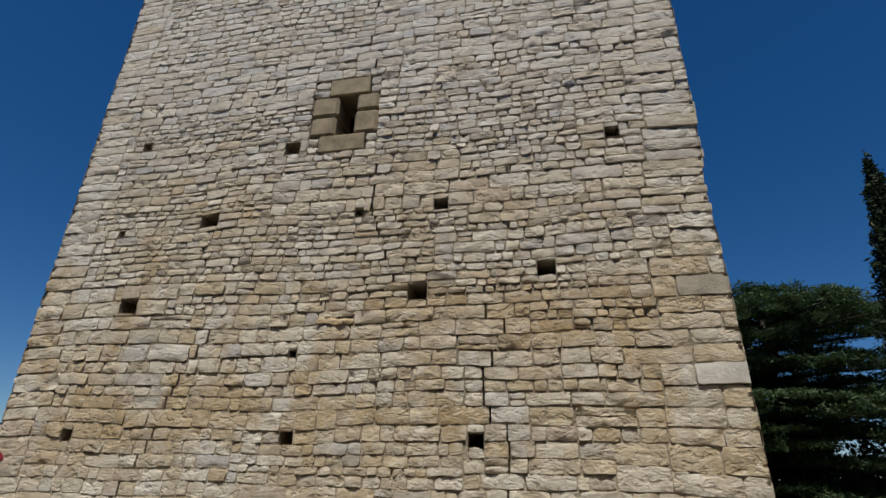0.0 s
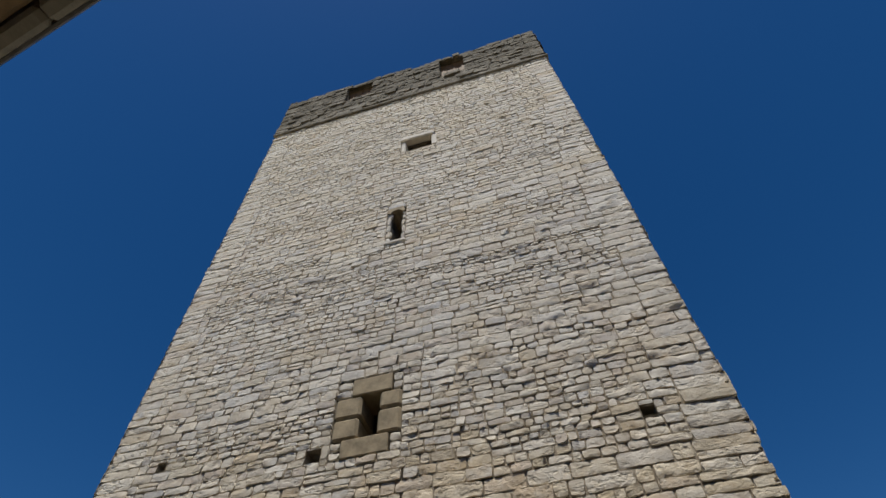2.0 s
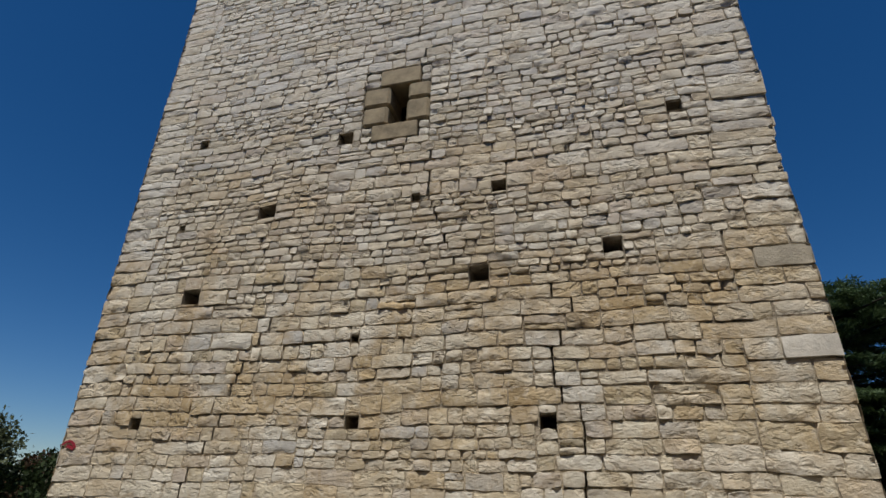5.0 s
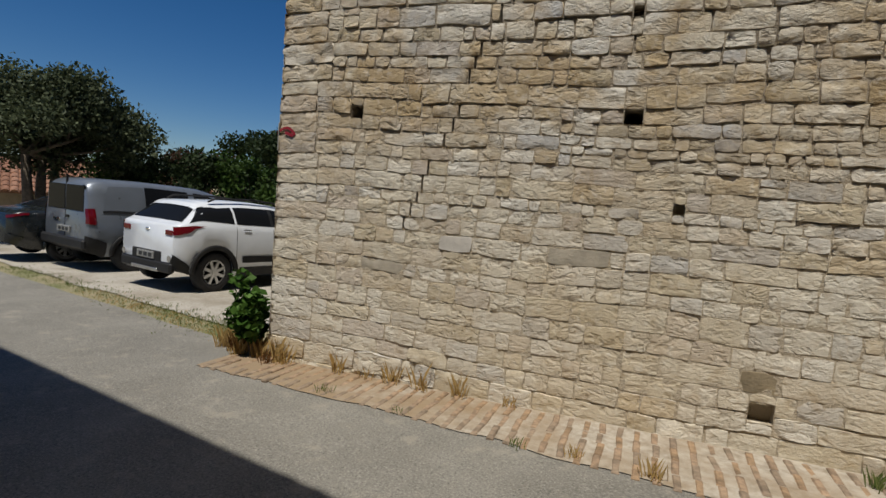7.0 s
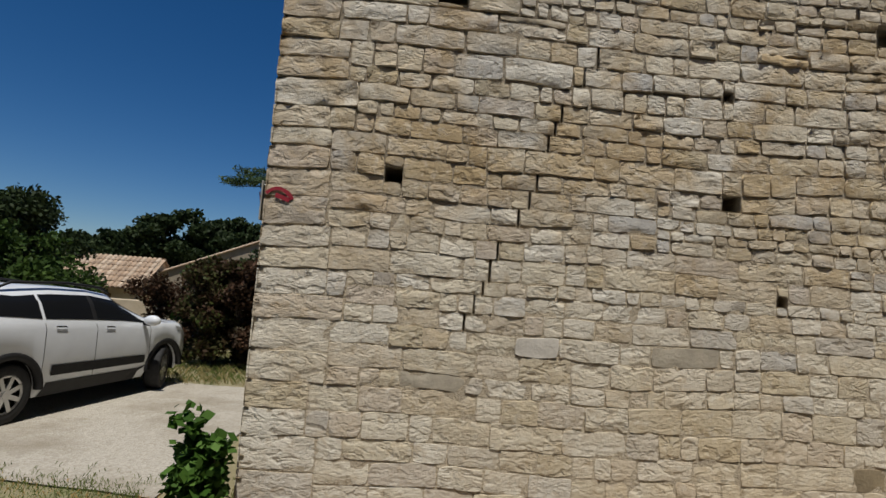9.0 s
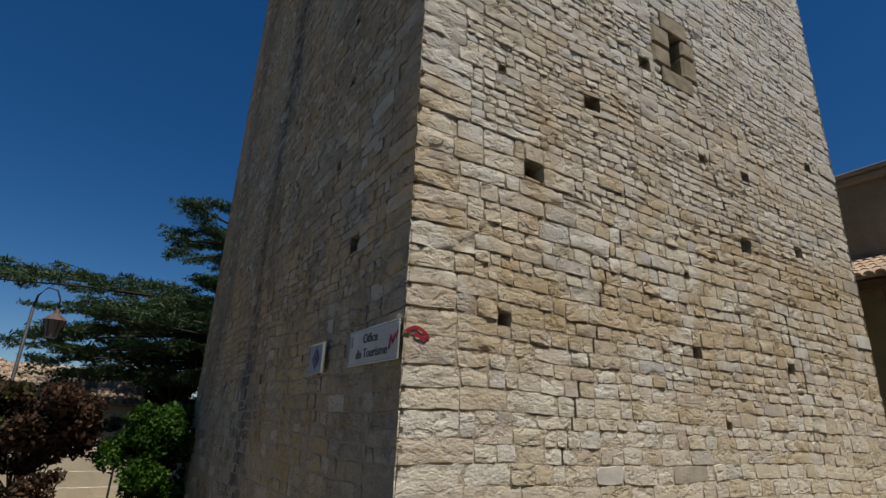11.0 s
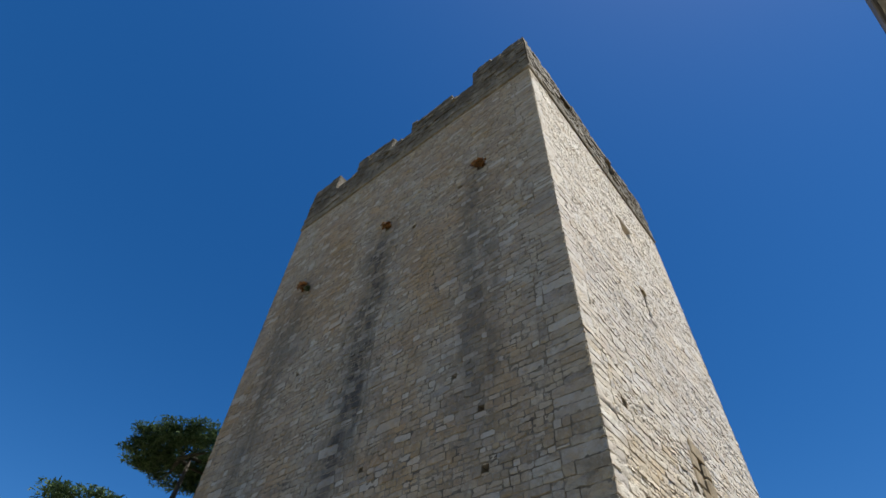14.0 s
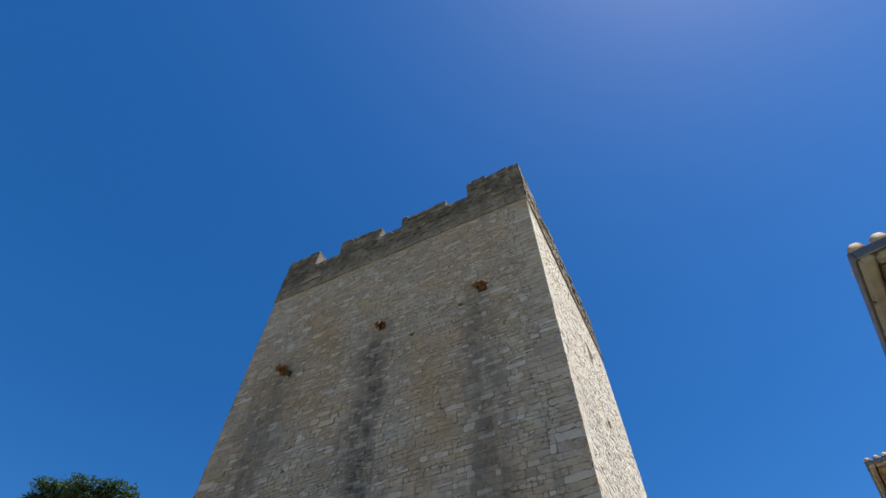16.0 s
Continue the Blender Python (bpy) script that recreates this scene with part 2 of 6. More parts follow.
def tube(V, F, pts, radii, seg=8, cap=True):
    """A tapered tube through pts, added to the lists V and F."""
    base, up = len(V), Vector((0.3, 0.2, 1)).normalized()
    for i, p in enumerate(pts):
        a, b = Vector(pts[max(0, i - 1)]), Vector(pts[min(len(pts) - 1, i + 1)])
        d = (b - a).normalized()
        s = d.cross(up if abs(d.dot(up)) < 0.95 else Vector((1, 0, 0))).normalized()
        t = s.cross(d)
        for k in range(seg):
            w = 2 * math.pi * k / seg
            V.append(Vector(p) + (s * math.cos(w) + t * math.sin(w)) * radii[i])
    for i in range(len(pts) - 1):
        for k in range(seg):
            q = base + i * seg
            F.append((q + k, q + (k + 1) % seg, q + seg + (k + 1) % seg, q + seg + k))
    if cap:
        F.append(tuple(base + k for k in reversed(range(seg))))
        F.append(tuple(base + (len(pts) - 1) * seg + k for k in range(seg)))


def ground_z(x, y):
    return 0.02 * max(-14, min(12, x)) - 0.02 * max(-9, min(16, y))


# ---- the tower: 6.73 m by 8.16 m, string course at 14.28 m ----
W, D, H = 6.73, 8.16, 14.28
rng = random.Random(7)

tower = empty("tower", pose(0, 0, 0), "tall square medieval tower of pale coursed limestone rubble", "tower", kind="structure")


# larger openings with their dressed stones: u0, u1, z0, z1
BLOCKED = {"front": [(2.8, 3.58, 5.15, 6.12), (3.2, 3.52, 8.64, 9.55), (3.36, 4.06, 11.52, 12.08)], "west": [], "east": [], "back": []}


def warp(s, z):
    """The gentle waviness of the courses."""
    calm = 1.0
    for u0, u1, z0, z1 in BLOCKED["front"]:
        away = max(u0 - s, s - u1, z0 - z, z - z1, 0.0)
        calm = min(calm, away / 0.7)
    return calm * (0.05 * noise.noise((s * 0.5, z * 0.6, 3.1)) + 0.028 * noise.noise((s * 1.2, z * 1.3, 9.4)))


def erosion(z):
    """How far the worn south-east corner stands back."""
    return 0.03 * max(0.0, min(1.0, (8.5 - z) / 2.0)) + 0.035 * math.exp(-((z - 4.3) / 0.45) ** 2)


PLACES = {
    "front": (lambda u, z, d: (u, -d, z), False, lambda u: u),
    "west": (lambda u, z, d: (-d, u, z), True, lambda u: -u),
    "east": (lambda u, z, d: (W - erosion(z) + d, u, z), False, lambda u: W + u),
    "back": (lambda u, z, d: (u, D + d, z), True, lambda u: -D - u),
}


def stone(face, u0, u1, z0, z1, proud, seed, open0=False, open1=False, cell=0.062, relief=0.014, V=None, F=None, S=None, gap=0.0012, soft=0.004, tilt=1.0):
    """One hewn stone of a wall face: a rough front, rounded worn arrises, and sides that go back into the mortar."""
    place, flip, along = PLACES[face]
    V, F, S = ([], [], []) if V is None else (V, F, S)
    u0, u1, z0, z1 = u0 + (0 if open0 else gap), u1 - (0 if open1 else gap), z0 + gap, z1 - gap
    w, h = u1 - u0, z1 - z0
    if w < 0.02 or h < 0.02:
        return V, F, S
    nu, nz = max(2, min(12, round(w / cell))), max(2, min(7, round(h / cell)))
    ew, eh = min(soft, w * 0.12), min(soft * 1.1, h * 0.14)
    us = [0, ew] + [ew + (w - 2 * ew) * k / nu for k in range(1, nu)] + [w - ew, w]
    zs = [0, eh] + [eh + (h - 2 * eh) * k / nz for k in range(1, nz)] + [h - eh, h]
    ni, nj, base = len(us), len(zs), len(V)
    tilt_u, tilt_z = noise.noise((seed, 1.3, 7.7)) * 0.016 * tilt, noise.noise((seed, 5.1, 2.2)) * 0.014 * tilt
    skew0, skew1 = noise.noise((seed, 8.8, 1.1)) * 0.012, noise.noise((seed, 3.3, 6.1)) * 0.012
    for j in range(nj):
        for i in range(ni):
            bi, bj = min(i, ni - 1 - i), min(j, nj - 1 - j)
            free_u = (i < 2 and open0) or (i > ni - 3 and open1)
            u, z = u0 + us[i], z0 + zs[j]
            chip = max(0.0, noise.noise((u * 8 + seed, z * 13, seed * 0.3)) - 0.12)
            d = proud + relief * (0.7 * noise.noise((u * 10 + seed, z * 14, seed * 0.7)) + 0.7 * noise.noise((u * 24 + seed, z * 30, 4.0))) - relief * 2.2 * chip
            d += tilt_u * (us[i] / w - 0.5) + tilt_z * (zs[j] / h - 0.5)
            d = max(d, -0.003)
            if bi == 1 or bj == 1:
                d -= min(0.0015, abs(relief) * 0.12) + (soft - 0.004) * 0.35 + 0.022 * max(0.0, noise.noise((u * 14 + seed, z * 17, 6.6)) - 0.15)
            if bj == 0 or (bi == 0 and not free_u):
                d = -0.03
            if bi <= 1 and bj <= 1 and not free_u:
                r = 0.0015 + (0.008 + soft) * abs(noise.noise((seed, i * 2.7, j * 1.9)))
                u += r if i < 2 else -r
                z += r if j < 2 else -r
            if not free_u:
                u += 0.011 * noise.noise((z * 9 + seed, 3.3 if i < ni / 2 else 8.1, 1.7)) + (skew0 if i < ni / 2 else skew1) * (zs[j] / h - 0.5)
            z += 0.013 * noise.noise((u * 8, seed + (3.3 if j < nj / 2 else 9.9), 0.4))
            V.append(place(u, z + warp(along(u), z), d))
    twin = {}

    def edge_copy(k):
        # the skirt has corners of its own, so that the arris stays crisp
        i, j = (k - base) % ni, (k - base) // ni
        if (i in (0, ni - 1) and not (open0 and i == 0) and not (open1 and i == ni - 1)) or j in (0, nj - 1):
            return k
        if k not in twin:
            twin[k] = len(V)
            V.append(V[k])
        return twin[k]

    for j in range(nj - 1):
        for i in range(ni - 1):
            a = base + j * ni + i
            f = (a, a + 1, a + ni + 1, a + ni)
            face_of = 0 < j < nj - 2 and (0 < i or open0) and (i < ni - 2 or open1)
            if not face_of:
                f = tuple(edge_copy(k) for k in f)
            F.append(f[::-1] if flip else f)
            S.append(True)
    return V, F, S


# lifts of masonry, shared by all four faces so that the corner stones bond; each is broken into smaller courses piece by piece
LIFTS = [-0.45]
while LIFTS[-1] < H - 0.2:
    z = LIFTS[-1]
    lo, hi = (0.3, 0.46) if z < 1.3 else (0.26, 0.42) if z < 6 else (0.24, 0.36)
    LIFTS.append(z + rng.uniform(lo, hi))
LIFTS[-1] = H


# putlog holes: along the face, height, width
HOLES = {
    "front": [(0.78, 2.285, 0.115), (3.0, 2.28, 0.125), (4.63, 2.27, 0.13), (4.10, 3.54, 0.18), (1.08, 3.53, 0.2), (5.26, 3.70, 0.16),
              (1.80, 4.44, 0.2), (4.3, 4.42, 0.14), (3.47, 4.40, 0.09), (0.76, 5.49, 0.11), (2.63, 5.25, 0.17), (5.95, 5.06, 0.13),
              (4.0, 0.36, 0.15), (3.36, 1.66, 0.075), (0.75, 4.36, 0.07), (4.98, 0.25, 0.075), (2.96, 3.0, 0.07)],
    "west": [(0.985, 2.94, 0.16), (1.57, 3.9, 0.11), (1.455, 4.79, 0.10), (3.69, 3.85, 0.09), (3.55, 5.38, 0.07), (5.27, 5.33, 0.08), (5.9, 8.0, 0.08), (1.5, 5.58, 0.09),
             (2.91, 4.11, 0.06), (3.49, 1.98, 0.12), (5.59, 1.98, 0.09), (1.95, 6.24, 0.08), (3.19, 10.57, 0.1), (1.98, 10.96, 0.09), (1.45, 11.2, 0.16), (4.03, 11.2, 0.16), (6.81, 10.9, 0.16)],
    "east": [], "back": [],
}
# lines of open joints that step up the front
CRACKS = [[(1.28, 1.36), (1.39, 1.58), (1.48, 1.87), (1.69, 2.25), (1.75, 2.55), (1.88, 2.9), (2.13, 3.3)],
          [(5.1, 1.21), (4.86, 1.62), (4.9, 2.3), (4.7, 2.5), (4.69, 2.86), (5.0, 3.09), (4.7, 3.35)],
          [(3.58, 6.0), (3.41, 6.73), (3.5, 7.5), (3.36, 8.6)], [(4.4, 12.68), (5.46, 13.35), (6.0, 14.1)], [(3.9, 3.6), (3.6, 4.4), (3.62, 5.2)]]
# long or smooth corner blocks that stand out: u0, u1, z, material
QUOINS = [(6.33, 6.66, 2.69, PALE_QUOIN), (6.3, 6.66, 3.42, GREY_QUOIN), (6.06, 6.66, 3.1, GREY_QUOIN), (0.0, 0.92, 1.02, None), (0.92, 1.32, 1.02, GREY_QUOIN),
          (3.85, 4.1, 0.5, DRESSED), (4.3, 4.57, 0.72, DRESSED), (1.62, 1.9, 1.28, PALE_QUOIN), (2.5, 2.95, 1.28, GREY_QUOIN), (0.0, 0.5, 2.72, None)]


def crack_at(z):
    out = []
    for line in CRACKS:
        for (a, b), (c, d) in zip(line, line[1:]):
            if b <= z < d:
                out.append(a + (c - a) * (z - b) / (d - b))
    return out


def minus(spans, a, b):
    out = []
    for s, e in spans:
        if b <= s or a >= e:
            out.append((s, e))
            continue
        if a - s > 0.03:
            out.append((s, a))
        if e - b > 0.03:
            out.append((b, e))
    return out


ONES = []      # the stones that are objects of their own


def course_height(z):
    """Big squared blocks at the foot, thinner courses of rubble higher up."""
    return 0.15 if z < 1.2 else 0.125 if z < 2.5 else 0.11 if z < 4 else 0.1 if z < 9 else 0.095


def rows_of(face, length):
    """Divides each lift into courses that run on along the wall, with a change of beat here and there: u0, u1, z0, z1."""
    out = []
    for z0, z1 in zip(LIFTS, LIFTS[1:]):
        end = length - (erosion((z0 + z1) / 2) if face == "front" else 0)
        usual = max(1, round((z1 - z0) / course_height(z0)))
        beat = [rng.uniform(0.8, 1.25) for _ in range(usual)]
        quoin = rng.uniform(0.35, 0.6)
        cuts, u = [0.0, quoin], quoin
        while u < end - 0.9:
            u += rng.uniform(0.9, 2.6) if z0 < 3.5 else rng.uniform(1.6, 4.0)
            if u < end - 0.8:
                cuts.append(u)
        cuts += [end - rng.uniform(0.35, 0.65), end]
        for b in BLOCKED[face]:
            if b[2] < z1 and b[3] > z0:
                cuts = [c for c in cuts if not (b[0] - 0.12 < c < b[1] + 0.12)] + [b[0], b[1]]
        cuts = sorted(cuts)
        for a, c in zip(cuts, cuts[1:]):
            parts = [(z0, z1)]
            for b in BLOCKED[face]:
                if b[0] - 0.001 <= a and c <= b[1] + 0.001:
                    parts = minus(parts, b[2], b[3])
            for p0, p1 in parts:
                h = p1 - p0
                n, w = usual, [q * rng.uniform(0.94, 1.06) for q in beat]
                if a == 0.0 or c == end:
                    n = max(min(2, usual), usual - 1) if rng.random() < 0.75 else usual
                    w = [rng.uniform(0.85, 1.15) for _ in range(n)]
                elif h < z1 - z0 - 0.01:
                    n = max(1, round(h / course_height(p0)))
                    w = [1.0] * n
                elif rng.random() < 0.3:
                    n = max(min(2, usual), usual + rng.choice((-1, 1)))
                    w = [rng.uniform(0.75, 1.3) for _ in range(n)]
                z = p0
                for q in w:
                    out.append((a, c, z, z + h * q / sum(w), end))
                    z += h * q / sum(w)
    return out


def build_face(face, length, material, mortar, cell, single=None):
    V, F, S, KV, KF = [], [], [], [], []
    place, flip, along = PLACES[face]

    def quad(pts):
        b = len(KV)
        KV.extend(place(u, z + warp(along(u), z), d) for u, z, d in pts)
        KF.append(tuple(range(b, b + 4))[::-1] if flip else tuple(range(b, b + 4)))

    def sheet_of(a, c, z0, z1, joint):
        quad([(a, z0, -joint), (c, z0, -joint), (c, z1, -joint), (a, z1, -joint)])

    def pocket(u0, u1, z0, z1, depth):
        f, k = 0.0, -depth
        quad([(u0, z0, f), (u0, z0, k), (u0, z1, k), (u0, z1, f)][::-1])
        quad([(u1, z0, f), (u1, z0, k), (u1, z1, k), (u1, z1, f)])
        quad([(u0, z0, f), (u1, z0, f), (u1, z0, k), (u0, z0, k)])
        quad([(u0, z1, f), (u1, z1, f), (u1, z1, k), (u0, z1, k)][::-1])
        quad([(u0, z0, k), (u1, z0, k), (u1, z1, k), (u0, z1, k)])

    holes = []
    for u, z, w in HOLES[face]:
        lift, tall = warp(along(u), z - warp(along(u), z)), max(0.06, min(0.85 * w, 0.15))
        holes.append((u - w / 2, u + w / 2, z - lift - tall / 2, z - lift + tall / 2))
        pocket(*holes[-1], 0.45 if w > 0.075 and (z > 1 or face != "front") else 0.09)
    for r0, r1, z0, z1, end in rows_of(face, length):
        zc, uc = (z0 + z1) / 2, (r0 + r1) / 2
        # how worn this stretch is: flush low down, rougher in patches above
        worn = max(0.0, min(1.0, (zc - 0.8) / 2.2)) * (0.55 + 1.1 * max(0.0, noise.noise((along(uc) * 0.5, zc * 0.45, 5.5)) + 0.25))
        if face == "front" and uc > 4.4 and zc < 7:
            worn *= 1.25
        # the rough footing course
        worn = min(max(worn, (0.42 - zc) / 0.25), 0.95)
        above = max(0.0, min(1.0, (zc - 1.4) / 2.2))
        joint = (0.004 if face == "front" else 0.002) + (0.007 * worn + 0.003 * above) * (1.0 if face == "front" else 0.55)
        gap = 0.0012 + (0.0008 if face == "front" else 0.0) * above
        soft = 0.004 + (0.0014 if face == "front" else 0.0) * above
        spans, core = [(r0, r1)], [(r0, r1 if r1 < end else r1 - 0.04)]
        for u0, u1, low, top in holes:
            if low < z1 and top > z0 and r0 < u1 and r1 > u0:
                a, c = max(r0, u0), min(r1, u1)
                spans, core = minus(spans, a, c), minus(core, a, c)
                for p, q in ((z0, low), (top, z1)):
                    if q - p > 0.004:
                        sheet_of(a, c, p, q, joint)
                    if q - p > 0.022:
                        stone(face, a - 0.003, c + 0.003, p, q, 0.003, a * 31 + p, False, False, cell, 0.006, V, F, S)
        gaps = [x for x in (crack_at(zc) if face == "front" else []) if r0 + 0.06 < x < r1 - 0.06 and rng.random() < (0.75 if zc < 3.4 else 0.4)]
        for x in gaps:
            if any(s < x - 0.02 and x + 0.02 < e for s, e in core):
                core = minus(core, x - 0.007, x + 0.007)
                pocket(x - 0.007, x + 0.007, z0, z1, 0.12)
        for s, e in core:
            k = max(1, int((e - s) / 0.5))
            for q in range(k):
                sheet_of(s + (e - s) * q / k, s + (e - s) * (q + 1) / k, z0, z1, joint)
        special = [q for q in QUOINS if face == "front" and z0 <= q[2] < z1 and r0 - 0.02 <= q[0] and q[1] <= r1 + 0.02]
        cracks = gaps
        for s, e in spans:
            cuts, u = [s], s
            while u < e - 0.04:
                big = u == 0.0 or (e == end and e - u < 0.7)
                w = rng.uniform(0.3, 0.6) if big else (z1 - z0) * rng.choice((rng.uniform(0.8, 1.3), rng.uniform(1.2, 2.0), rng.uniform(1.6, 2.6), rng.uniform(2.2, 3.6)))
                w = min(max(w, 0.09), 0.46)
                u = e if e - (u + w) < 0.1 else u + w
                cuts.append(u)
            cuts[-1] = e
            for x in [q[k] for q in special for k in (0, 1)] + cracks:
                if s + 0.05 < x < e - 0.05:
                    cuts = [c for c in cuts if abs(c - x) > 0.1 or c in (s, e)] + [x]
            cuts = sorted(set(cuts))
            for q in special:
                cuts = [c for c in cuts if not (q[0] + 0.01 < c < q[1] - 0.01)]
            for a, c in zip(cuts, cuts[1:]):
                own = next((q[3] for q in special if q[3] and abs(q[0] - a) < 0.03 and abs(q[1] - c) < 0.06), None)
                seed, lo, hi = rng.uniform(0, 900), a == 0.0, c == end
                proud = rng.gauss(0.002, 0.002 + 0.0045 * worn)
                a2 = -0.008 if lo else a + (0.004 if a in cracks else 0.004 * (rng.random() < 0.15 * worn))
                c2 = c - (0.005 if c in cracks else 0)
                drop = rng.uniform(0.002, 0.007) * (rng.random() < (0.2 * worn if zc < 2 else 0.35))
                if hi:
                    c2 = c + (rng.uniform(-0.012, 0.022) if face == "front" and 3.6 < zc < 5.6 else rng.uniform(-0.012, 0.012) if face == "front" else 0.008)
                rel = 0.002 if own else rng.choice((rng.uniform(0.002, 0.006), rng.uniform(0.006, 0.015))) * (0.6 + 1.7 * worn)
                if own or (single and single(a, c, z0, z1) and len(ONES) < 300):
                    v, f, g = stone(face, a2, c2, z0 + drop, z1, proud, seed, lo, hi, cell, rel, None, None, None, gap, soft, 0.5)
                    if f:
                        ONES.append((v, f, g, own or STONE_ONE))
                else:
                    # now and then two thin stones in the place of one
                    cut = z0 + drop + (z1 - z0 - drop) * rng.uniform(0.35, 0.65) if zc > 1.3 and z1 - z0 > 0.1 and not (lo or hi) and rng.random() < 0.09 else z1
                    stone(face, a2, c2, z0 + drop, cut, proud, seed, lo, hi, cell, rel, V, F, S, gap, soft, 0.5)
                    if cut < z1:
                        stone(face, a2, c2, cut, z1, proud * 0.5, seed + 3.7, lo, hi, cell, rel, V, F, S, gap, soft, 0.5)
    wall = part_of("wall_" + face, KV, KF, mortar, tower, "lime mortar core of the wall with square putlog holes")
    tagged(part_of("coursed_rubble", V, F, material, wall, "coursed rubble of hewn limestone", S), kind="stuff")
    return wall, pocket


front_wall, _ = build_face("front", W, STONE, MORTAR, 0.042, lambda a, c, z0, z1: 0 <= a < 3.62 and 0.3 < z0 < 3.0)
west_wall, _ = build_face("west", D, STONE_SIDE, MORTAR_SHADED, 0.05)
build_face("east", D, STONE, MORTAR, 0.14)
build_face("back", W, STONE_SIDE, MORTAR_SHADED, 0.14)


def block(name, u0, u1, z0, z1, material, parent, label="", d0=-0.4, d1=0.012, bevel=0.012):
    """A dressed block set into the front wall."""
    bm = box_bm(u0, u1, -d1, -d0, z0, z1, bevel)
    return part(name, bm, material, parent, label)


# loophole with a dressed surround
loop = empty("loophole_window", pose(0, 0, 0), "narrow loophole with a weathered ochre sandstone surround", "window", kind="structure")
_, _, a0, a1 = BLOCKED["front"][0]
block("lintel", 2.99, 3.46, 5.895, a1, DRESSED, loop)
block("sill", 2.93, 3.45, a0, 5.36, DRESSED, loop)
block("jamb_stone", 2.805, 3.1, 5.365, 5.62, DRESSED, loop, bevel=0.03)
block("jamb_stone", 2.805, 3.115, 5.625, 5.89, DRESSED, loop, bevel=0.03)
block("jamb_stone", 3.315, 3.575, 5.365, 5.66, DRESSED, loop, bevel=0.03)
block("jamb_stone", 3.325, 3.575, 5.665, 5.89, DRESSED, loop, bevel=0.03)
for u0, u1, z0, z1 in ((2.8, 2.985, 5.9, 6.01), (2.8, 2.985, 6.015, a1), (3.465, 3.58, 5.9, 6.0), (3.465, 3.58, 6.005, a1), (2.8, 2.925, a0, 5.25), (2.8, 2.925, 5.255, 5.36), (3.455, 3.58, a0, 5.25), (3.455, 3.58, 5.255, 5.36)):
    V, F, S = stone("front", u0, u1, z0, z1, 0.0, u0 * 50 + z0, soft=0.012)
    part_of("packing_stone", V, F, STONE_ONE, loop, "", S)
# backing in the darkened mortar, so the opening's inner shade is painted
part("dark_reveal", box_bm(2.8, 3.58, 0.7, 0.76, a0, a1), MORTAR_SHADED, loop)

# narrow slit with a round hood, higher up
slit = empty("slit_window", pose(0, 0, 0), "tall narrow slit opening with a rounded head", "window", kind="structure")
_, _, b0, b1 = BLOCKED["front"][1]
for u0, u1, z0, z1 in ((3.2, 3.285, b0, 8.78), (3.2, 3.3, 8.785, 8.93), (3.2, 3.275, 8.935, 9.12), (3.2, 3.27, 9.125, 9.3), (3.2, 3.3, 9.305, 9.42),
                       (3.455, 3.52, b0, 8.84), (3.46, 3.52, 8.845, 9.03), (3.44, 3.52, 9.035, 9.2), (3.475, 3.52, 9.205, 9.33), (3.47, 3.52, 9.335, 9.43)):
    V, F, S = stone("front", u0, u1, z0, z1, 0.006, u0 * 50 + z0, soft=0.01)
    part_of("jamb_stone", V, F, STONE_ONE, slit, "", S)
# reveals use the darkened mortar to paint the slit's shade
for u0, u1 in ((3.2, 3.275), (3.465, 3.52)):
    part("reveal", box_bm(u0, u1, 0.02, 0.9, b0, 9.42), MORTAR_SHADED, slit)
# a hood of two leaning slabs over a small round head
bm = bmesh.new()
arc = [(3.37 + 0.105 * math.cos(t), 9.4 + 0.085 * math.sin(t)) for t in np.linspace(0, math.pi, 9)]
outer = [(3.52 - 0.32 * k / 8, b1 if 0 < k < 8 else 9.44) for k in range(9)]
ring = [[bm.verts.new((x, y, z)) for x, z in c] for c, y in ((outer, -0.02), (arc, -0.02), (arc, 0.9))]
for r in range(2):
    for k in range(8):
        bm.faces.new((ring[r][k], ring[r][k + 1], ring[r + 1][k + 1], ring[r + 1][k]))
bmesh.ops.recalc_face_normals(bm, faces=bm.faces)
part("hood", bm, DRESSED, slit)
part("sill", box_bm(3.19, 3.53, -0.02, 0.9, b0 - 0.03, b0 + 0.03, 0.012), PALE_QUOIN, slit)
part("dark_reveal", box_bm(3.19, 3.53, 0.9, 0.96, b0, b1), MORTAR_SHADED, slit)

# wide low slot under a pale lintel
slot = empty("slot_window", pose(0, 0, 0), "wide low opening under a pale stone lintel", "window", kind="structure")
_, _, c0, c1 = BLOCKED["front"][2]
part("lintel", box_bm(3.34, 4.04, -0.05, 0.12, 11.94, c1, 0.025), PALE_QUOIN, slot, "pale projecting lintel")
part("jamb_stone", box_bm(3.36, 3.45, -0.01, 0.15, c0, 11.94, 0.02), PALE_QUOIN, slot)
part("jamb_stone", box_bm(3.98, 4.1, -0.015, 0.15, c0, 11.94, 0.02), PALE_QUOIN, slot)
part("sill", box_bm(3.45, 3.98, 0.0, 0.4, c0 - 0.02, 11.55, 0.02), DRESSED, slot)
part("back_board", box_bm(3.36, 4.06, 0.7, 0.74, c0, c1), SHUTTER, slot)
# reveals behind the lintel, painted dark for the shade in the slot
part("reveal", box_bm(3.36, 3.44, 0.16, 0.7, c0, c1), MORTAR_SHADED, slot)
part("reveal", box_bm(3.99, 4.06, 0.16, 0.7, c0, c1), MORTAR_SHADED, slot)
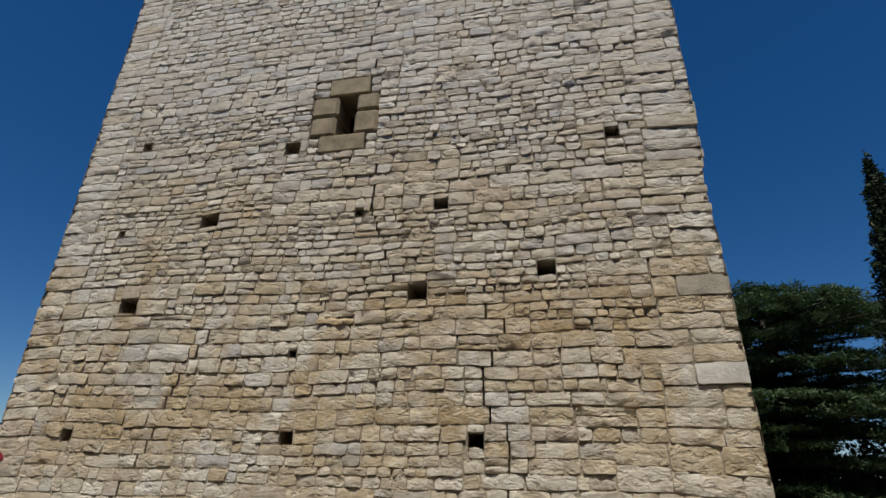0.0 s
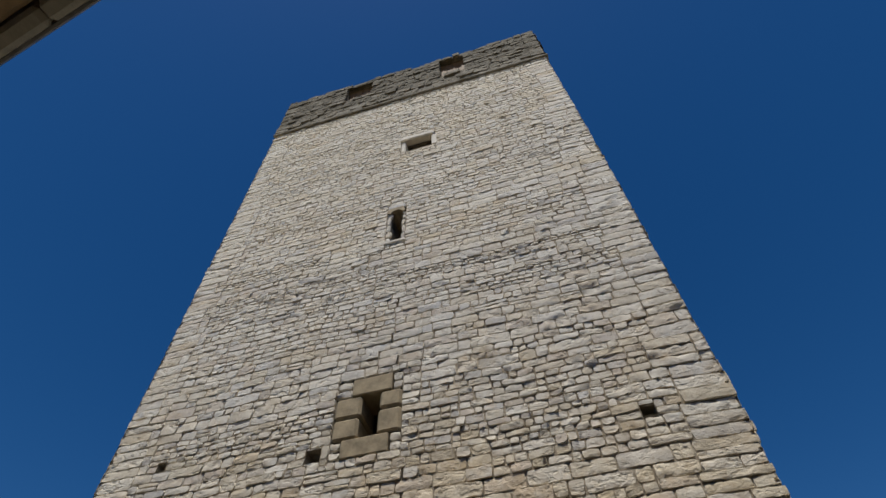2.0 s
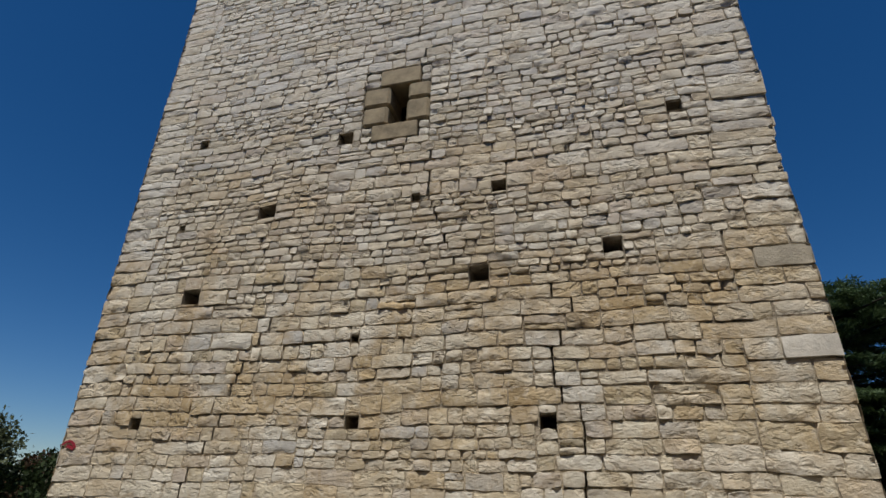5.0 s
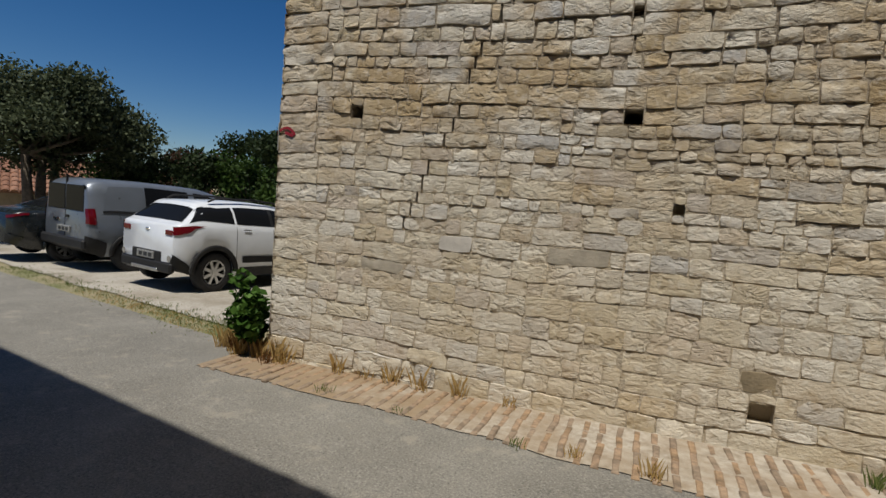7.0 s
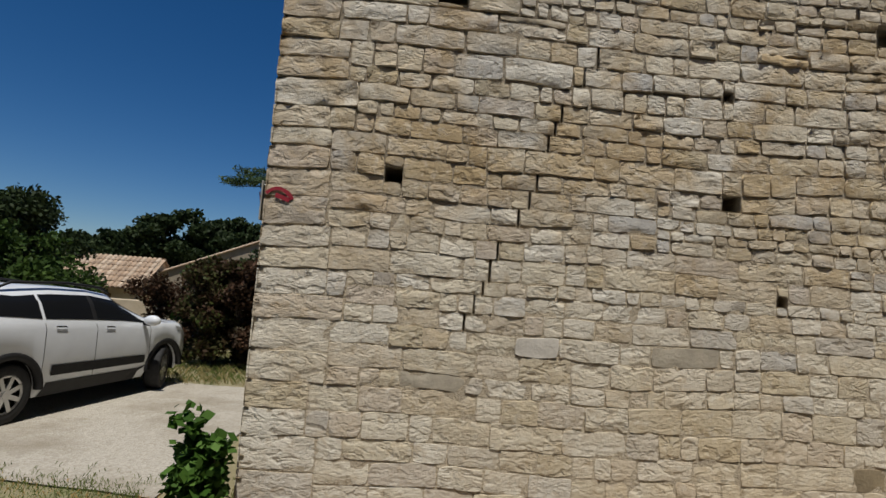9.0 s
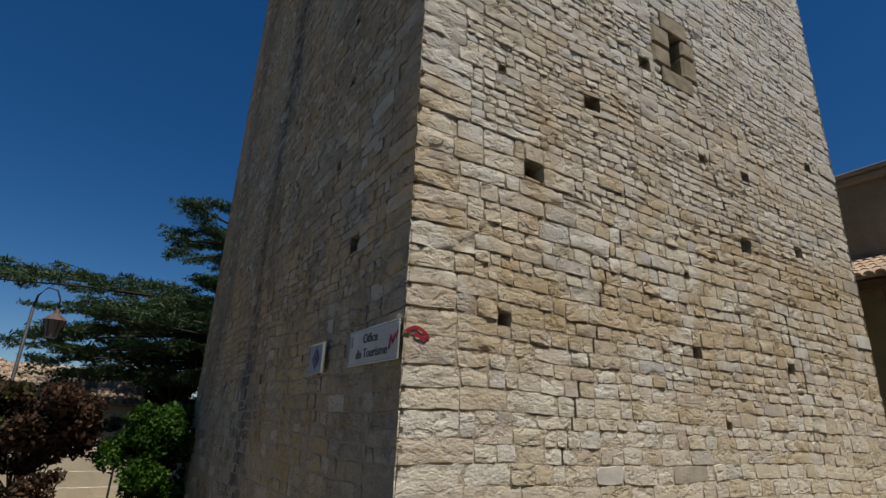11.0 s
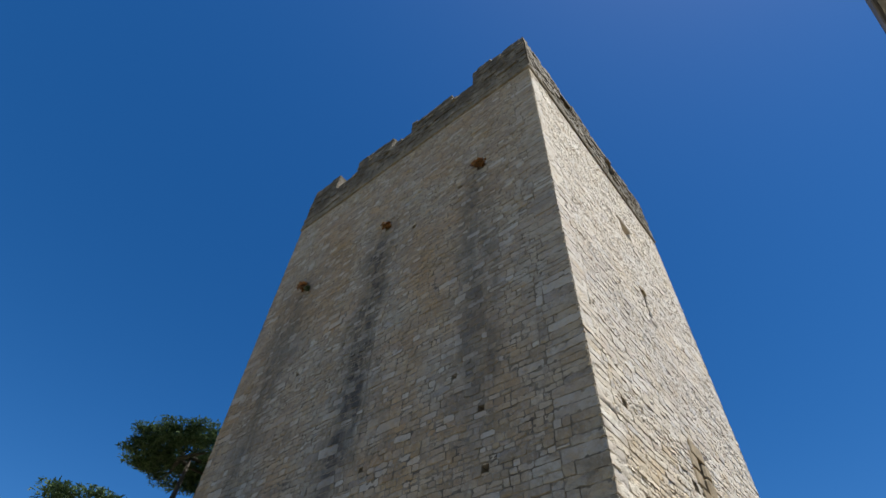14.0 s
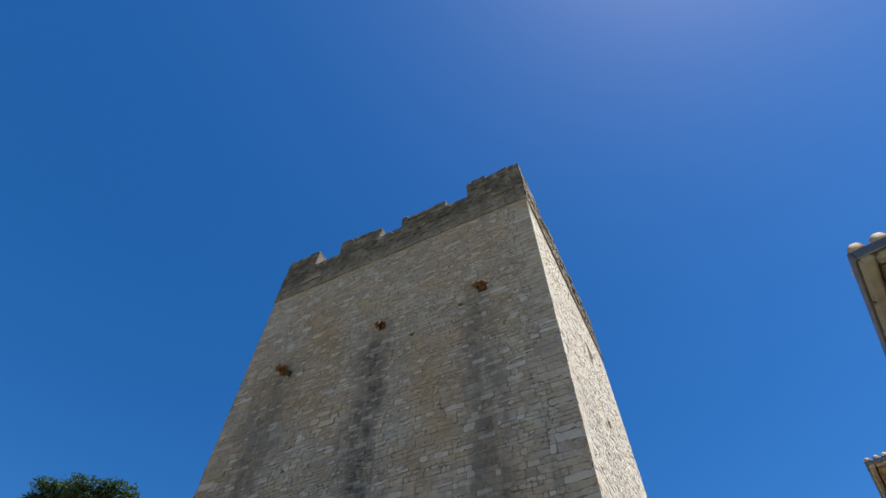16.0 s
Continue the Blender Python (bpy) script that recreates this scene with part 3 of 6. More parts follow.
part("reveal", box_bm(3.44, 3.99, 0.13, 0.7, 11.95, c1), MORTAR_SHADED, slot)

# string course and parapet
for name, bm in (("string_course", box_bm(-0.05, W + 0.05, -0.05, 0.4, H, H + 0.09, 0.02)), ("string_course", box_bm(-0.05, 0.4, 0.4, D - 0.4, H, H + 0.09, 0.02)),
                 ("string_course", box_bm(W - 0.4, W + 0.05, 0.4, D - 0.4, H, H + 0.09, 0.02)), ("string_course", box_bm(-0.05, W + 0.05, D - 0.4, D + 0.05, H, H + 0.09, 0.02))):
    part(name, bm, STONE_TOP, tower, "thin projecting stone ledge with lichen")
part("roof_platform", box_bm(0.3, W - 0.3, 0.3, D - 0.3, H - 0.2, H + 0.05), MORTAR, tower)

parapet = part("parapet", box_bm(0.05, W - 0.05, 0.03, 0.45, H + 0.08, 15.05), MORTAR, tower, "lichen-stained parapet with merlons and crenels")
OPEN = {"front": [(1.7, 2.42, 15.3, 16.2), (4.25, 4.87, 15.1, 16.15)], "west": [(1.66, 2.36, 15.7, 17), (3.86, 4.6, 15.65, 17), (6.1, 7.0, 15.65, 17)],
        "east": [(1.66, 2.36, 15.58, 17), (3.86, 4.6, 15.5, 17), (6.1, 7.0, 15.5, 17)], "back": [(1.5, 2.2, 15.5, 17), (3.6, 4.3, 15.5, 17)]}
TOPS = {"front": lambda u: 16.32, "west": lambda u: 16.45 if u < 1.7 else 16.0 if u < 4 else 16.1 if u < 6.2 else 16.35, "east": lambda u: 16.2, "back": lambda u: 16.2}
V, F, S = [], [], []
for face, length in (("front", W), ("west", D), ("east", D), ("back", W)):
    z = H + 0.09
    while z < 16.5:
        h = rng.uniform(0.12, 0.19)
        spans = [(0.0, length)]
        for u0, u1, z0, z1 in OPEN[face]:
            if z0 - 0.06 < z + h / 2 < z1 + 0.02:
                spans = minus(spans, u0, u1)
        for s, e in spans:
            u = s
            while u < e - 0.02:
                w = rng.uniform(0.18, 0.42)
                w = e - u if e - (u + w) < 0.12 else w
                top = TOPS[face](u + w / 2) + rng.uniform(-0.07, 0.06)
                if z + h * 0.4 < top:
                    stone(face, u - (0.012 if u == 0 else 0), u + w, z, min(z + h, top + 0.02), rng.gauss(0.03, 0.012), rng.uniform(0, 900), u == 0.0, u + w >= length - 0.001, 0.085, 0.016, V, F, S)
                u += w
        z += h
tagged(part_of("parapet_rubble", V, F, STONE_TOP, parapet, "dark lichen-covered coursed stones", S), kind="stuff")
bm = bmesh.new()
for face, length in (("front", W), ("west", D), ("east", D), ("back", W)):
    edges = sorted({0.0, length, *[q for o in OPEN[face] for q in o[:2]]})
    for a, c in zip(edges, edges[1:]):
        o = next((o for o in OPEN[face] if abs(o[0] - a) < 0.01), None)
        segs = [(H + 0.09, o[2] - 0.02)] + ([(o[3], TOPS[face](a))] if o[3] < 16.9 else []) if o else [(H + 0.09, TOPS[face]((a + c) / 2) - 0.03)]
        for z0, z1 in segs:
            a1, c1 = max(a, 0.02), min(c, length - 0.02)
            if face == "front":
                box_bm(a1, c1, 0.02, 0.45, z0, z1, 0, bm)
            elif face == "back":
                box_bm(a1, c1, D - 0.45, D - 0.02, z0, z1, 0, bm)
            elif face == "west":
                box_bm(0.02, 0.45, max(a1, 0.46), min(c1, D - 0.46), z0, z1, 0, bm)
            else:
                box_bm(W - 0.45, W - 0.02, max(a1, 0.46), min(c1, D - 0.46), z0, z1, 0, bm)
part("merlon_core", bm, STONE_TOP, parapet)
for u0, u1, z0, z1 in OPEN["front"]:
    bm = bmesh.new()
    for k in range(4):
        box_bm(u0 + (u1 - u0) * k / 4 + 0.004, u0 + (u1 - u0) * (k + 1) / 4 - 0.004, 0.14, 0.17, z0 - 0.02, z1 + 0.02, 0.003, bm)
    part("shutter", bm, SHUTTER, parapet, "brown wooden shutter set back in the crenel")

# ---- ground ----
def ground_material():
    m, n, l, b = mat("dry_earth")
    p = where(n)
    f = noise_node(n, l, 0.7, 6, 0.65, p)
    c = ramp(n, l, f, [(0.32, (0.22, 0.19, 0.09)), (0.5, (0.30, 0.26, 0.15)), (0.66, (0.13, 0.16, 0.05))])
    c = mix(n, l, span(n, l, noise_node(n, l, 40, 4, 0.7, p), 0.5, 0.7, 0, 0.5), c, (0.38, 0.32, 0.2))
    l.new(c, b.inputs["Base Color"])
    b.inputs["Roughness"].default_value = 0.95
    bump(n, l, b, noise_node(n, l, 30, 5, 0.7, p), 0.8, 0.03)
    return m


def asphalt_material():
    m, n, l, b = mat("worn_asphalt")
    p = where(n)
    grit = noise_node(n, l, 75, 4, 0.75, p)
    blot = noise_node(n, l, 1.1, 6, 0.6, p)
    c = ramp(n, l, blot, [(0.3, (0.155, 0.145, 0.122)), (0.7, (0.235, 0.222, 0.19))])
    c = mix(n, l, span(n, l, grit, 0.52, 0.66, 0, 0.75), c, (0.36, 0.34, 0.30))
    c = mix(n, l, span(n, l, grit, 0.46, 0.34, 0, 0.75), c, (0.055, 0.053, 0.05))
    c = mix(n, l, span(n, l, noise_node(n, l, 5, 5, 0.6, p), 0.56, 0.72, 0, 0.5), c, (0.36, 0.325, 0.26))
    l.new(c, b.inputs["Base Color"])
    b.inputs["Roughness"].default_value = 0.9
    bump(n, l, b, grit, 0.6, 0.008)
    return m


def gravel_material():
    m, n, l, b = mat("pale_gravel")
    p = where(n)
    v = n.new("ShaderNodeTexVoronoi")
    v.inputs["Scale"].default_value = 55
    l.new(p, v.inputs["Vector"])
    c = ramp(n, l, v.outputs["Color"], [(0.0, (0.31, 0.28, 0.23)), (0.5, (0.42, 0.385, 0.325)), (1.0, (0.51, 0.475, 0.41))])
    f = noise_node(n, l, 0.9, 6, 0.65, p)
    c = mix(n, l, span(n, l, f, 0.46, 0.64, 0, 0.75), c, (0.24, 0.205, 0.15))
    c = mix(n, l, span(n, l, noise_node(n, l, 2.6, 6, 0.7, p), 0.62, 0.72, 0, 0.5), c, (0.19, 0.20, 0.09))
    l.new(c, b.inputs["Base Color"])
    b.inputs["Roughness"].default_value = 0.95
    bump(n, l, b, v.outputs["Distance"], 0.7, 0.012)
    return m


ASPHALT, GRAVEL, EARTH = asphalt_material(), gravel_material(), ground_material()


def sheet(name, xs, ys, lift, material, label, category, edge=None):
    """A sheet that follows the slope of the ground; edge(x, y) may shift its points."""
    V, F = [], []
    for y in ys:
        for x in xs:
            px, py = edge(x, y) if edge else (x, y)
            V.append((px, py, ground_z(px, py) + lift))
    k = len(xs)
    F = [(j * k + i, j * k + i + 1, (j + 1) * k + i + 1, (j + 1) * k + i) for j in range(len(ys) - 1) for i in range(k - 1)]
    return tagged(part_of(name, V, F, material), label, category, kind="structure")


far = [-3000, -900, -300, -120, -60, -35]
sheet("ground", far + list(range(-25, 26, 2)) + [35, 60, 120, 300, 900, 3000], far + list(range(-25, 26, 2)) + [35, 60, 120, 300, 900, 3000], -0.03, EARTH, "dry sloping earth with sparse grass round the tower", "ground")


def road_edge(x, t):
    """The road runs along the houses; t goes from its south edge, 0, to its north edge, 1."""
    south, north = -3.95 - 0.208 * (x + 2.6), 0.1 - 0.215 * x
    if x > -1.0:
        north = 0.3 - 0.5 * (x + 1.0) if x < 0.3 else -0.35
    wob = 0.05 * noise.noise((x * 1.3, 2.2, 0)) + 0.03 * noise.noise((x * 4, 7, 0))
    return (x, south + (north + wob - south) * t)


sheet("road", [-70, -40, -25] + [v * 0.25 for v in range(-64, 57)] + [20, 40, 70], [0, 0.25, 0.5, 0.75, 0.93, 1], 0.004, ASPHALT, "worn grey asphalt lane between the tower and houses", "road", road_edge)


def lot_edge(x, y):
    w = 0.12 * noise.noise((x * 0.9, y * 0.9, 4))
    low = 0.55 - 0.215 * x
    t = (y - 1) / 5.4
    return (x + w * 0.5, low + t * (5.3 - 0.12 * x - low) + w)


sheet("parking_lot", [v * 0.4 for v in range(-62, -2)] + [-0.75], [1 + 5.4 * k / 12 for k in range(13)], -0.012, GRAVEL, "pale gravel parking ground beside the tower", "parking lot", lot_edge)

# band of brick-on-edge rows in pale mortar along the foot of the tower


def flat_strip(u0, u1, v0, v1, n, lift, material, name, label, category, wave):
    """A narrow uneven bed on the ground along the tower's foot."""
    V, F = [], []
    for k in range(n + 1):
        x = u0 + (u1 - u0) * k / n
        for t in (0, 0.5, 1):
            y = v0(x) + (v1 - v0(x)) * t + (wave * noise.noise((x * 2.3, t * 5, 1.2)) if t == 0 else 0)
            V.append((x, y, ground_z(x, y) + lift))
    F = [(3 * k + j, 3 * k + 3 + j, 3 * k + 4 + j, 3 * k + 1 + j) for k in range(n) for j in (0, 1)]
    return tagged(part_of(name, V, F, material), label, category, kind="structure")


def band_width(x):
    return 0.57 + 0.035 * x if x < 1.4 else min(0.62 + 0.10 * (x - 1.4), 1.0)


def bedding_material():
    """White mortar, worn clean along the wall's middle and browned by earth elsewhere."""
    m, n, l, b = mat("white_bedding_mortar")
    p = where(n)
    c = ramp(n, l, noise_node(n, l, 14, 5, 0.65, p), [(0.3, (0.27, 0.225, 0.165)), (0.6, (0.46, 0.41, 0.335))])
    xyz = n.new("ShaderNodeSeparateXYZ")
    l.new(p, xyz.inputs[0])
    dirt = calc(n, l, "ADD", span(n, l, noise_node(n, l, 1.6, 6, 0.65, p), 0.35, 0.65, -0.25, 0.8), span(n, l, xyz.outputs[0], 0.6, 3.2, 0.6, 0.0))
    c = mix(n, l, dirt, c, (0.28, 0.205, 0.125))
    l.new(c, b.inputs["Base Color"])
    b.inputs["Roughness"].default_value = 0.95
    bump(n, l, b, noise_node(n, l, 50, 5, 0.7, p), 0.8, 0.01)
    return m


BED = bedding_material()
BRICKS = [plain("worn_terracotta", (0.27, 0.18, 0.105), 0.9, 0, 0.5, 14, 0.6, 50), plain("faded_terracotta", (0.28, 0.195, 0.125), 0.9, 0, 0.45, 14, 0.6, 50), plain("greyed_brick", (0.235, 0.175, 0.12), 0.9, 0, 0.45, 14, 0.6, 50)]
band = flat_strip(-0.32, 9.0, lambda x: 0.01 - band_width(x), 0.03, 90, 0.012, BED, "paved_band", "paved band of worn terracotta brick rows in pale mortar", "pavement", 0.07)


def brick_mesh(length, width, height, seed):
    """A worn brick laid on edge, with rounded arrises."""
    V, F = [], []
    b = 0.008
    for z, o in ((-0.03, 0.0), (height - b, 0.0), (height, b)):
        for x, y in ((-1, -1), (1, -1), (1, 1), (-1, 1)):
            j = 0.004 * noise.noise((x + seed, y, z * 9))
            V.append((x * (width / 2 - o) + j, y * (length / 2 - o) + j, z + j * 0.6))
    for k in range(2):
        for q in range(4):
            F.append((4 * k + q, 4 * k + (q + 1) % 4, 4 * k + 4 + (q + 1) % 4, 4 * k + 4 + q))
    F.append((8, 9, 10, 11))
    return mesh_of("brick", V, F, BRICKS[seed % 3])


# weathered brick rows, square to the wall
brick_rng = random.Random(21)
BRICK_MESHES = [brick_mesh(0.205, 0.047, 0.007, k) for k in range(9)]
BRICK_PLACES = []
x = -0.24
while x < 6.6:
    outer = band_width(x) - 0.03
    count = round(outer / 0.2)
    step = outer / count
    for k in range(count):
        if brick_rng.random() < 0.985:
            y = -0.03 - step * (k + 0.5) + brick_rng.uniform(-0.01, 0.01)
            BRICK_PLACES.append((x + brick_rng.gauss(0, 0.004), y, step / 0.215, brick_rng.gauss(0, 2.2), brick_rng.gauss(0, 0.004)))
    x += 0.113 + brick_rng.uniform(-0.004, 0.004)

# ---- sign, plaque and painted marks on the tower's corner ----
# dirty cream-white enamel, greyed further to hold the sign's shade in its colour
WHITE = plain("shade_dulled_enamel", (0.40, 0.385, 0.34), 0.45, 0, 0.14, 5)
BLACK = paint("black_lettering", (0.03, 0.03, 0.032), 0.5)
RED = paint("red_spray_paint", (0.30, 0.012, 0.028), 0.6)
MAROON = paint("maroon_enamel", (0.10, 0.018, 0.035), 0.4)
BLUEGREY = paint("blue_grey_enamel", (0.20, 0.225, 0.255), 0.35)
GALV = plain("galvanised_steel", (0.42, 0.43, 0.43), 0.45, 0.8, 0.15)
IRON = plain("black_painted_iron", (0.022, 0.023, 0.024), 0.6, 0.0, 0.3)
COPPER = plain("brown_lantern_metal", (0.11, 0.065, 0.05), 0.5, 0.0, 0.3)


def west_frame(y, z, out):
    """A pose on the west wall: x runs to the reader's right, y up, z away from the wall."""
    return Matrix(((0, 0, -1, -out), (-1, 0, 0, y), (0, 1, 0, z), (0, 0, 0, 1)))


def outline_mesh(name, text, size):
    cu = bpy.data.curves.new(name, "FONT")
    cu.body, cu.size, cu.extrude, cu.align_y = text, size, 0.001, "CENTER"
    ob = new(name + "_outline", cu)
    bpy.context.view_layer.update()
    me = bpy.data.meshes.new_from_object(ob.evaluated_get(bpy.context.evaluated_depsgraph_get()))
    bpy.data.objects.remove(ob)
    me.name = name
    return me, max(v.co.x for v in me.vertices)


def lettering(text, size, m, material, parent):
    """A line of writing, centred, each letter an object of its own."""
    total = outline_mesh("letter", text, size)[1]
    for k, c in enumerate(text):
        if c == " ":
            continue
        reach = outline_mesh("letter", text[:k + 1], size)[1]
        me, own = outline_mesh("letter", c, size)
        me.materials.append(material)
        made = new("letter", me)
        made.parent = parent
        made.matrix_basis = m @ Matrix.Translation((reach - own - total / 2, 0, 0))


sign = empty("office_sign", west_frame(0.405, 2.055, 0.035), "white enamel sign for the tourist office on the wall", "sign")
part("panel", box_bm(-0.395, 0.395, -0.125, 0.125, -0.01, 0.0, 0.003), WHITE, sign)
for x0, x1, y0, y1 in ((-0.38, 0.38, 0.112, 0.116), (-0.38, 0.38, -0.116, -0.112), (-0.384, -0.38, -0.116, 0.116), (0.38, 0.384, -0.116, 0.116)):
    part("border_line", box_bm(x0, x1, y0, y1, 0.0, 0.002), BLUEGREY, sign)
lettering("Office", 0.092, pose(-0.02, 0.048, 0.003) @ Matrix.Diagonal((1.05, 1, 1, 1)), BLACK, sign)
lettering("du Tourisme", 0.092, pose(0.0, -0.052, 0.003) @ Matrix.Diagonal((1.05, 1, 1, 1)), BLACK, sign)
part("emblem", box_bm(-0.37, -0.325, 0.01, 0.09, 0.0, 0.003), BLUEGREY, sign)
for sx in (-0.37, 0.37):
    bm = bmesh.new()
    bmesh.ops.create_cone(bm, cap_ends=True, segments=8, radius1=0.007, radius2=0.005, depth=0.03, matrix=Matrix.Translation((sx, 0.1, -0.008)))
    part("screw", bm, GALV, sign)

plaque = empty("heritage_plaque", west_frame(1.44, 2.04, 0.06), "small square blue-grey enamel plaque with a maroon emblem", "sign")
part("panel", box_bm(-0.16, 0.16, -0.12, 0.12, -0.012, 0.0, 0.003), BLUEGREY, plaque)
part("rim", box_bm(0.145, 0.166, -0.124, 0.124, -0.02, 0.006, 0.003), WHITE, plaque, "white folded edge")
part("rim", box_bm(-0.166, 0.145, 0.112, 0.124, -0.02, 0.006, 0.003), WHITE, plaque, "white folded edge")
part("spacer", box_bm(-0.03, 0.03, -0.03, 0.03, -0.06, -0.012), GALV, plaque)
bm = bmesh.new()
for size, hole in ((0.085, 0.052), (0.034, 0.0)):
    for a in range(4):
        m = Matrix.Rotation(a * math.pi / 2, 4, "Z")
        pts = ((hole, 0, 0.003), (size, 0, 0.003), (0, size * 1.15, 0.003), (0, hole * 1.15, 0.003)) if hole else ((0, 0, 0.003), (size, 0, 0.003), (0, size, 0.003))
        bm.faces.new([bm.verts.new(m @ Vector((p[0], p[1], p[2]))) for p in pts])
part("emblem", bm, MAROON, plaque, "maroon diamond-shaped emblem")


def stroke(pts, width, frame_of, material, parent):
    """A sprayed stroke: a thin ribbon with blunt uneven edges."""
    V, F = [], []
    for k, (x, y) in enumerate(pts):
        a, b = pts[max(0, k - 1)], pts[min(len(pts) - 1, k + 1)]
        d = Vector((b[0] - a[0], b[1] - a[1])).normalized()
        w = width * (0.75 + 0.5 * abs(noise.noise((x * 40, y * 40, 2))))
        for s in (-1, 1):
            for up in (0.0, 0.002):
                V.append(frame_of @ Vector((x - d.y * w * s, y + d.x * w * s, up)))
    for k in range(len(pts) - 1):
        q = 4 * k
        F += [(q + 1, q + 3, q + 7, q + 5), (q, q + 1, q + 5, q + 4), (q + 3, q + 2, q + 6, q + 7)]
    return part_of("spray_stroke", V, F, material, parent)


tag = empty("graffiti", pose(0, 0, 0), "red sprayed scrawl across the corner stones and sign", "graffiti")
on_sign, on_front = west_frame(0.0, 2.07, 0.04), Matrix(((1, 0, 0, 0), (0, 0, -1, -0.0095), (0, 1, 0, 2.07), (0, 0, 0, 1)))
arc = [(0.002 + 0.165 * k / 12, 0.0 + 0.062 * math.sin(math.pi * (0.12 + 0.88 * k / 12)) ** 0.8) for k in range(13)]
stroke(arc, 0.013, on_front, RED, tag)
stroke([(0.06, 0.02), (0.09, 0.012), (0.12, 0.002), (0.15, -0.008)], 0.017, on_front, RED, tag)
stroke([(-0.125, -0.07), (-0.115, -0.02), (-0.105, 0.012), (-0.09, -0.01), (-0.075, -0.035), (-0.06, -0.01), (-0.045, 0.02), (-0.03, -0.01), (-0.012, 0.035)], 0.010, on_sign, RED, tag)


# ---- plants ----
def leaf_material(name, dark, light, rough=0.6):
    m, n, l, b = mat(name)
    geo = n.new("ShaderNodeNewGeometry")
    c = ramp(n, l, geo.outputs["Random Per Island"], [(0.0, dark), (0.6, tuple((p + q) / 2 for p, q in zip(dark, light))), (1.0, light)])
    c = mix(n, l, span(n, l, noise_node(n, l, 1.2, 3, 0.5, geo.outputs["Position"]), 0.35, 0.65, 0.0, 0.5), c, dark)
    l.new(c, b.inputs["Base Color"])
    b.inputs["Roughness"].default_value = rough
    b.inputs["Specular IOR Level"].default_value = 0.15
    t = n.new("ShaderNodeBsdfTranslucent")
    l.new(c, t.inputs[0])
    x = n.new("ShaderNodeMixShader")
    x.inputs[0].default_value = 0.22
    l.new(b.outputs[0], x.inputs[1])
    l.new(t.outputs[0], x.inputs[2])
    l.new(x.outputs[0], n["Material Output"].inputs[0])
    return m


CEDAR = leaf_material("cedar_needles", (0.032, 0.058, 0.028), (0.095, 0.145, 0.06))
OAK = leaf_material("evergreen_oak_leaves", (0.045, 0.06, 0.03), (0.125, 0.145, 0.075))
LEAF = leaf_material("green_leaves", (0.022, 0.046, 0.009), (0.07, 0.12, 0.022))
BRIGHT = leaf_material("fresh_green_leaves", (0.02, 0.055, 0.006), (0.07, 0.155, 0.014))
FIGLEAF = leaf_material("fig_leaves", (0.035, 0.085, 0.012), (0.10, 0.19, 0.035))
PURPLE = leaf_material("purple_leaves", (0.032, 0.022, 0.012), (0.115, 0.058, 0.034))
MIXED = leaf_material("green_and_purple_leaves", (0.05, 0.026, 0.016), (0.055, 0.085, 0.02))
DARKLEAF = leaf_material("dark_foliage", (0.016, 0.028, 0.01), (0.046, 0.068, 0.024))
CYPRESS = leaf_material("cypress_sprays", (0.018, 0.028, 0.014), (0.045, 0.065, 0.03))
HAY = leaf_material("bleached_grass", (0.24, 0.205, 0.085), (0.42, 0.36, 0.17), 0.8)
STRAW = leaf_material("dry_grass", (0.40, 0.26, 0.09), (0.58, 0.42, 0.18), 0.8)
GRASS = leaf_material("green_grass", (0.10, 0.14, 0.035), (0.24, 0.27, 0.09), 0.8)
RUSTY = leaf_material("rust_brown_plant", (0.12, 0.055, 0.02), (0.24, 0.12, 0.04))
DARK_BARK = plain("dark_cedar_bark", (0.03, 0.026, 0.02), 0.95, 0, 0.4, 14, 0.9, 30)
BARK = plain("grey_brown_bark", (0.12, 0.095, 0.07), 0.95, 0, 0.4, 14, 0.9, 30)


def leaves(name, blobs, count, size, material, parent, seed, flat=0.0, long=1.7, label=""):
    """Many small pointed leaves in clumps: each blob is centre and radii; leaves crowd towards its rim."""
    g = np.random.default_rng(seed)
    B = np.array(blobs, dtype=float)
    vol = (B[:, 3] * B[:, 4] * B[:, 5]) ** 0.67
    pick = g.choice(len(B), size=count, p=vol / vol.sum())
    v = g.normal(size=(count, 3))
    v /= np.linalg.norm(v, axis=1)[:, None]
    c = B[pick, :3] + v * B[pick, 3:6] * (g.random(count) ** 0.45)[:, None] * g.uniform(0.82, 1.12, count)[:, None]
    a = g.normal(size=(count, 3))
    a[:, 2] *= 1 - flat
    a += v * 0.5
    a /= np.linalg.norm(a, axis=1)[:, None]
    n = g.normal(size=(count, 3)) + np.array((0, 0, 0.8 + 3 * flat))
    b = np.cross(a, n)
    b /= np.linalg.norm(b, axis=1)[:, None] + 1e-9
    s = size * g.uniform(0.6, 1.35, count)[:, None]
    P = np.stack((c - a * s * long * 0.5, c + b * s * 0.5, c + a * s * long * 0.5, c - b * s * 0.5), axis=1).reshape(-1, 3)
    me = bpy.data.meshes.new(name)
    me.vertices.add(4 * count)
    me.vertices.foreach_set("co", P.ravel())
    me.loops.add(4 * count)
    me.loops.foreach_set("vertex_index", np.arange(4 * count))
    me.polygons.add(count)
    me.polygons.foreach_set("loop_start", np.arange(count) * 4)
    me.polygons.foreach_set("loop_total", np.full(count, 4))
    me.update(calc_edges=True)
    me.materials.append(material)
    ob = new(name, me)
    ob.parent = parent
    return tagged(ob, label)


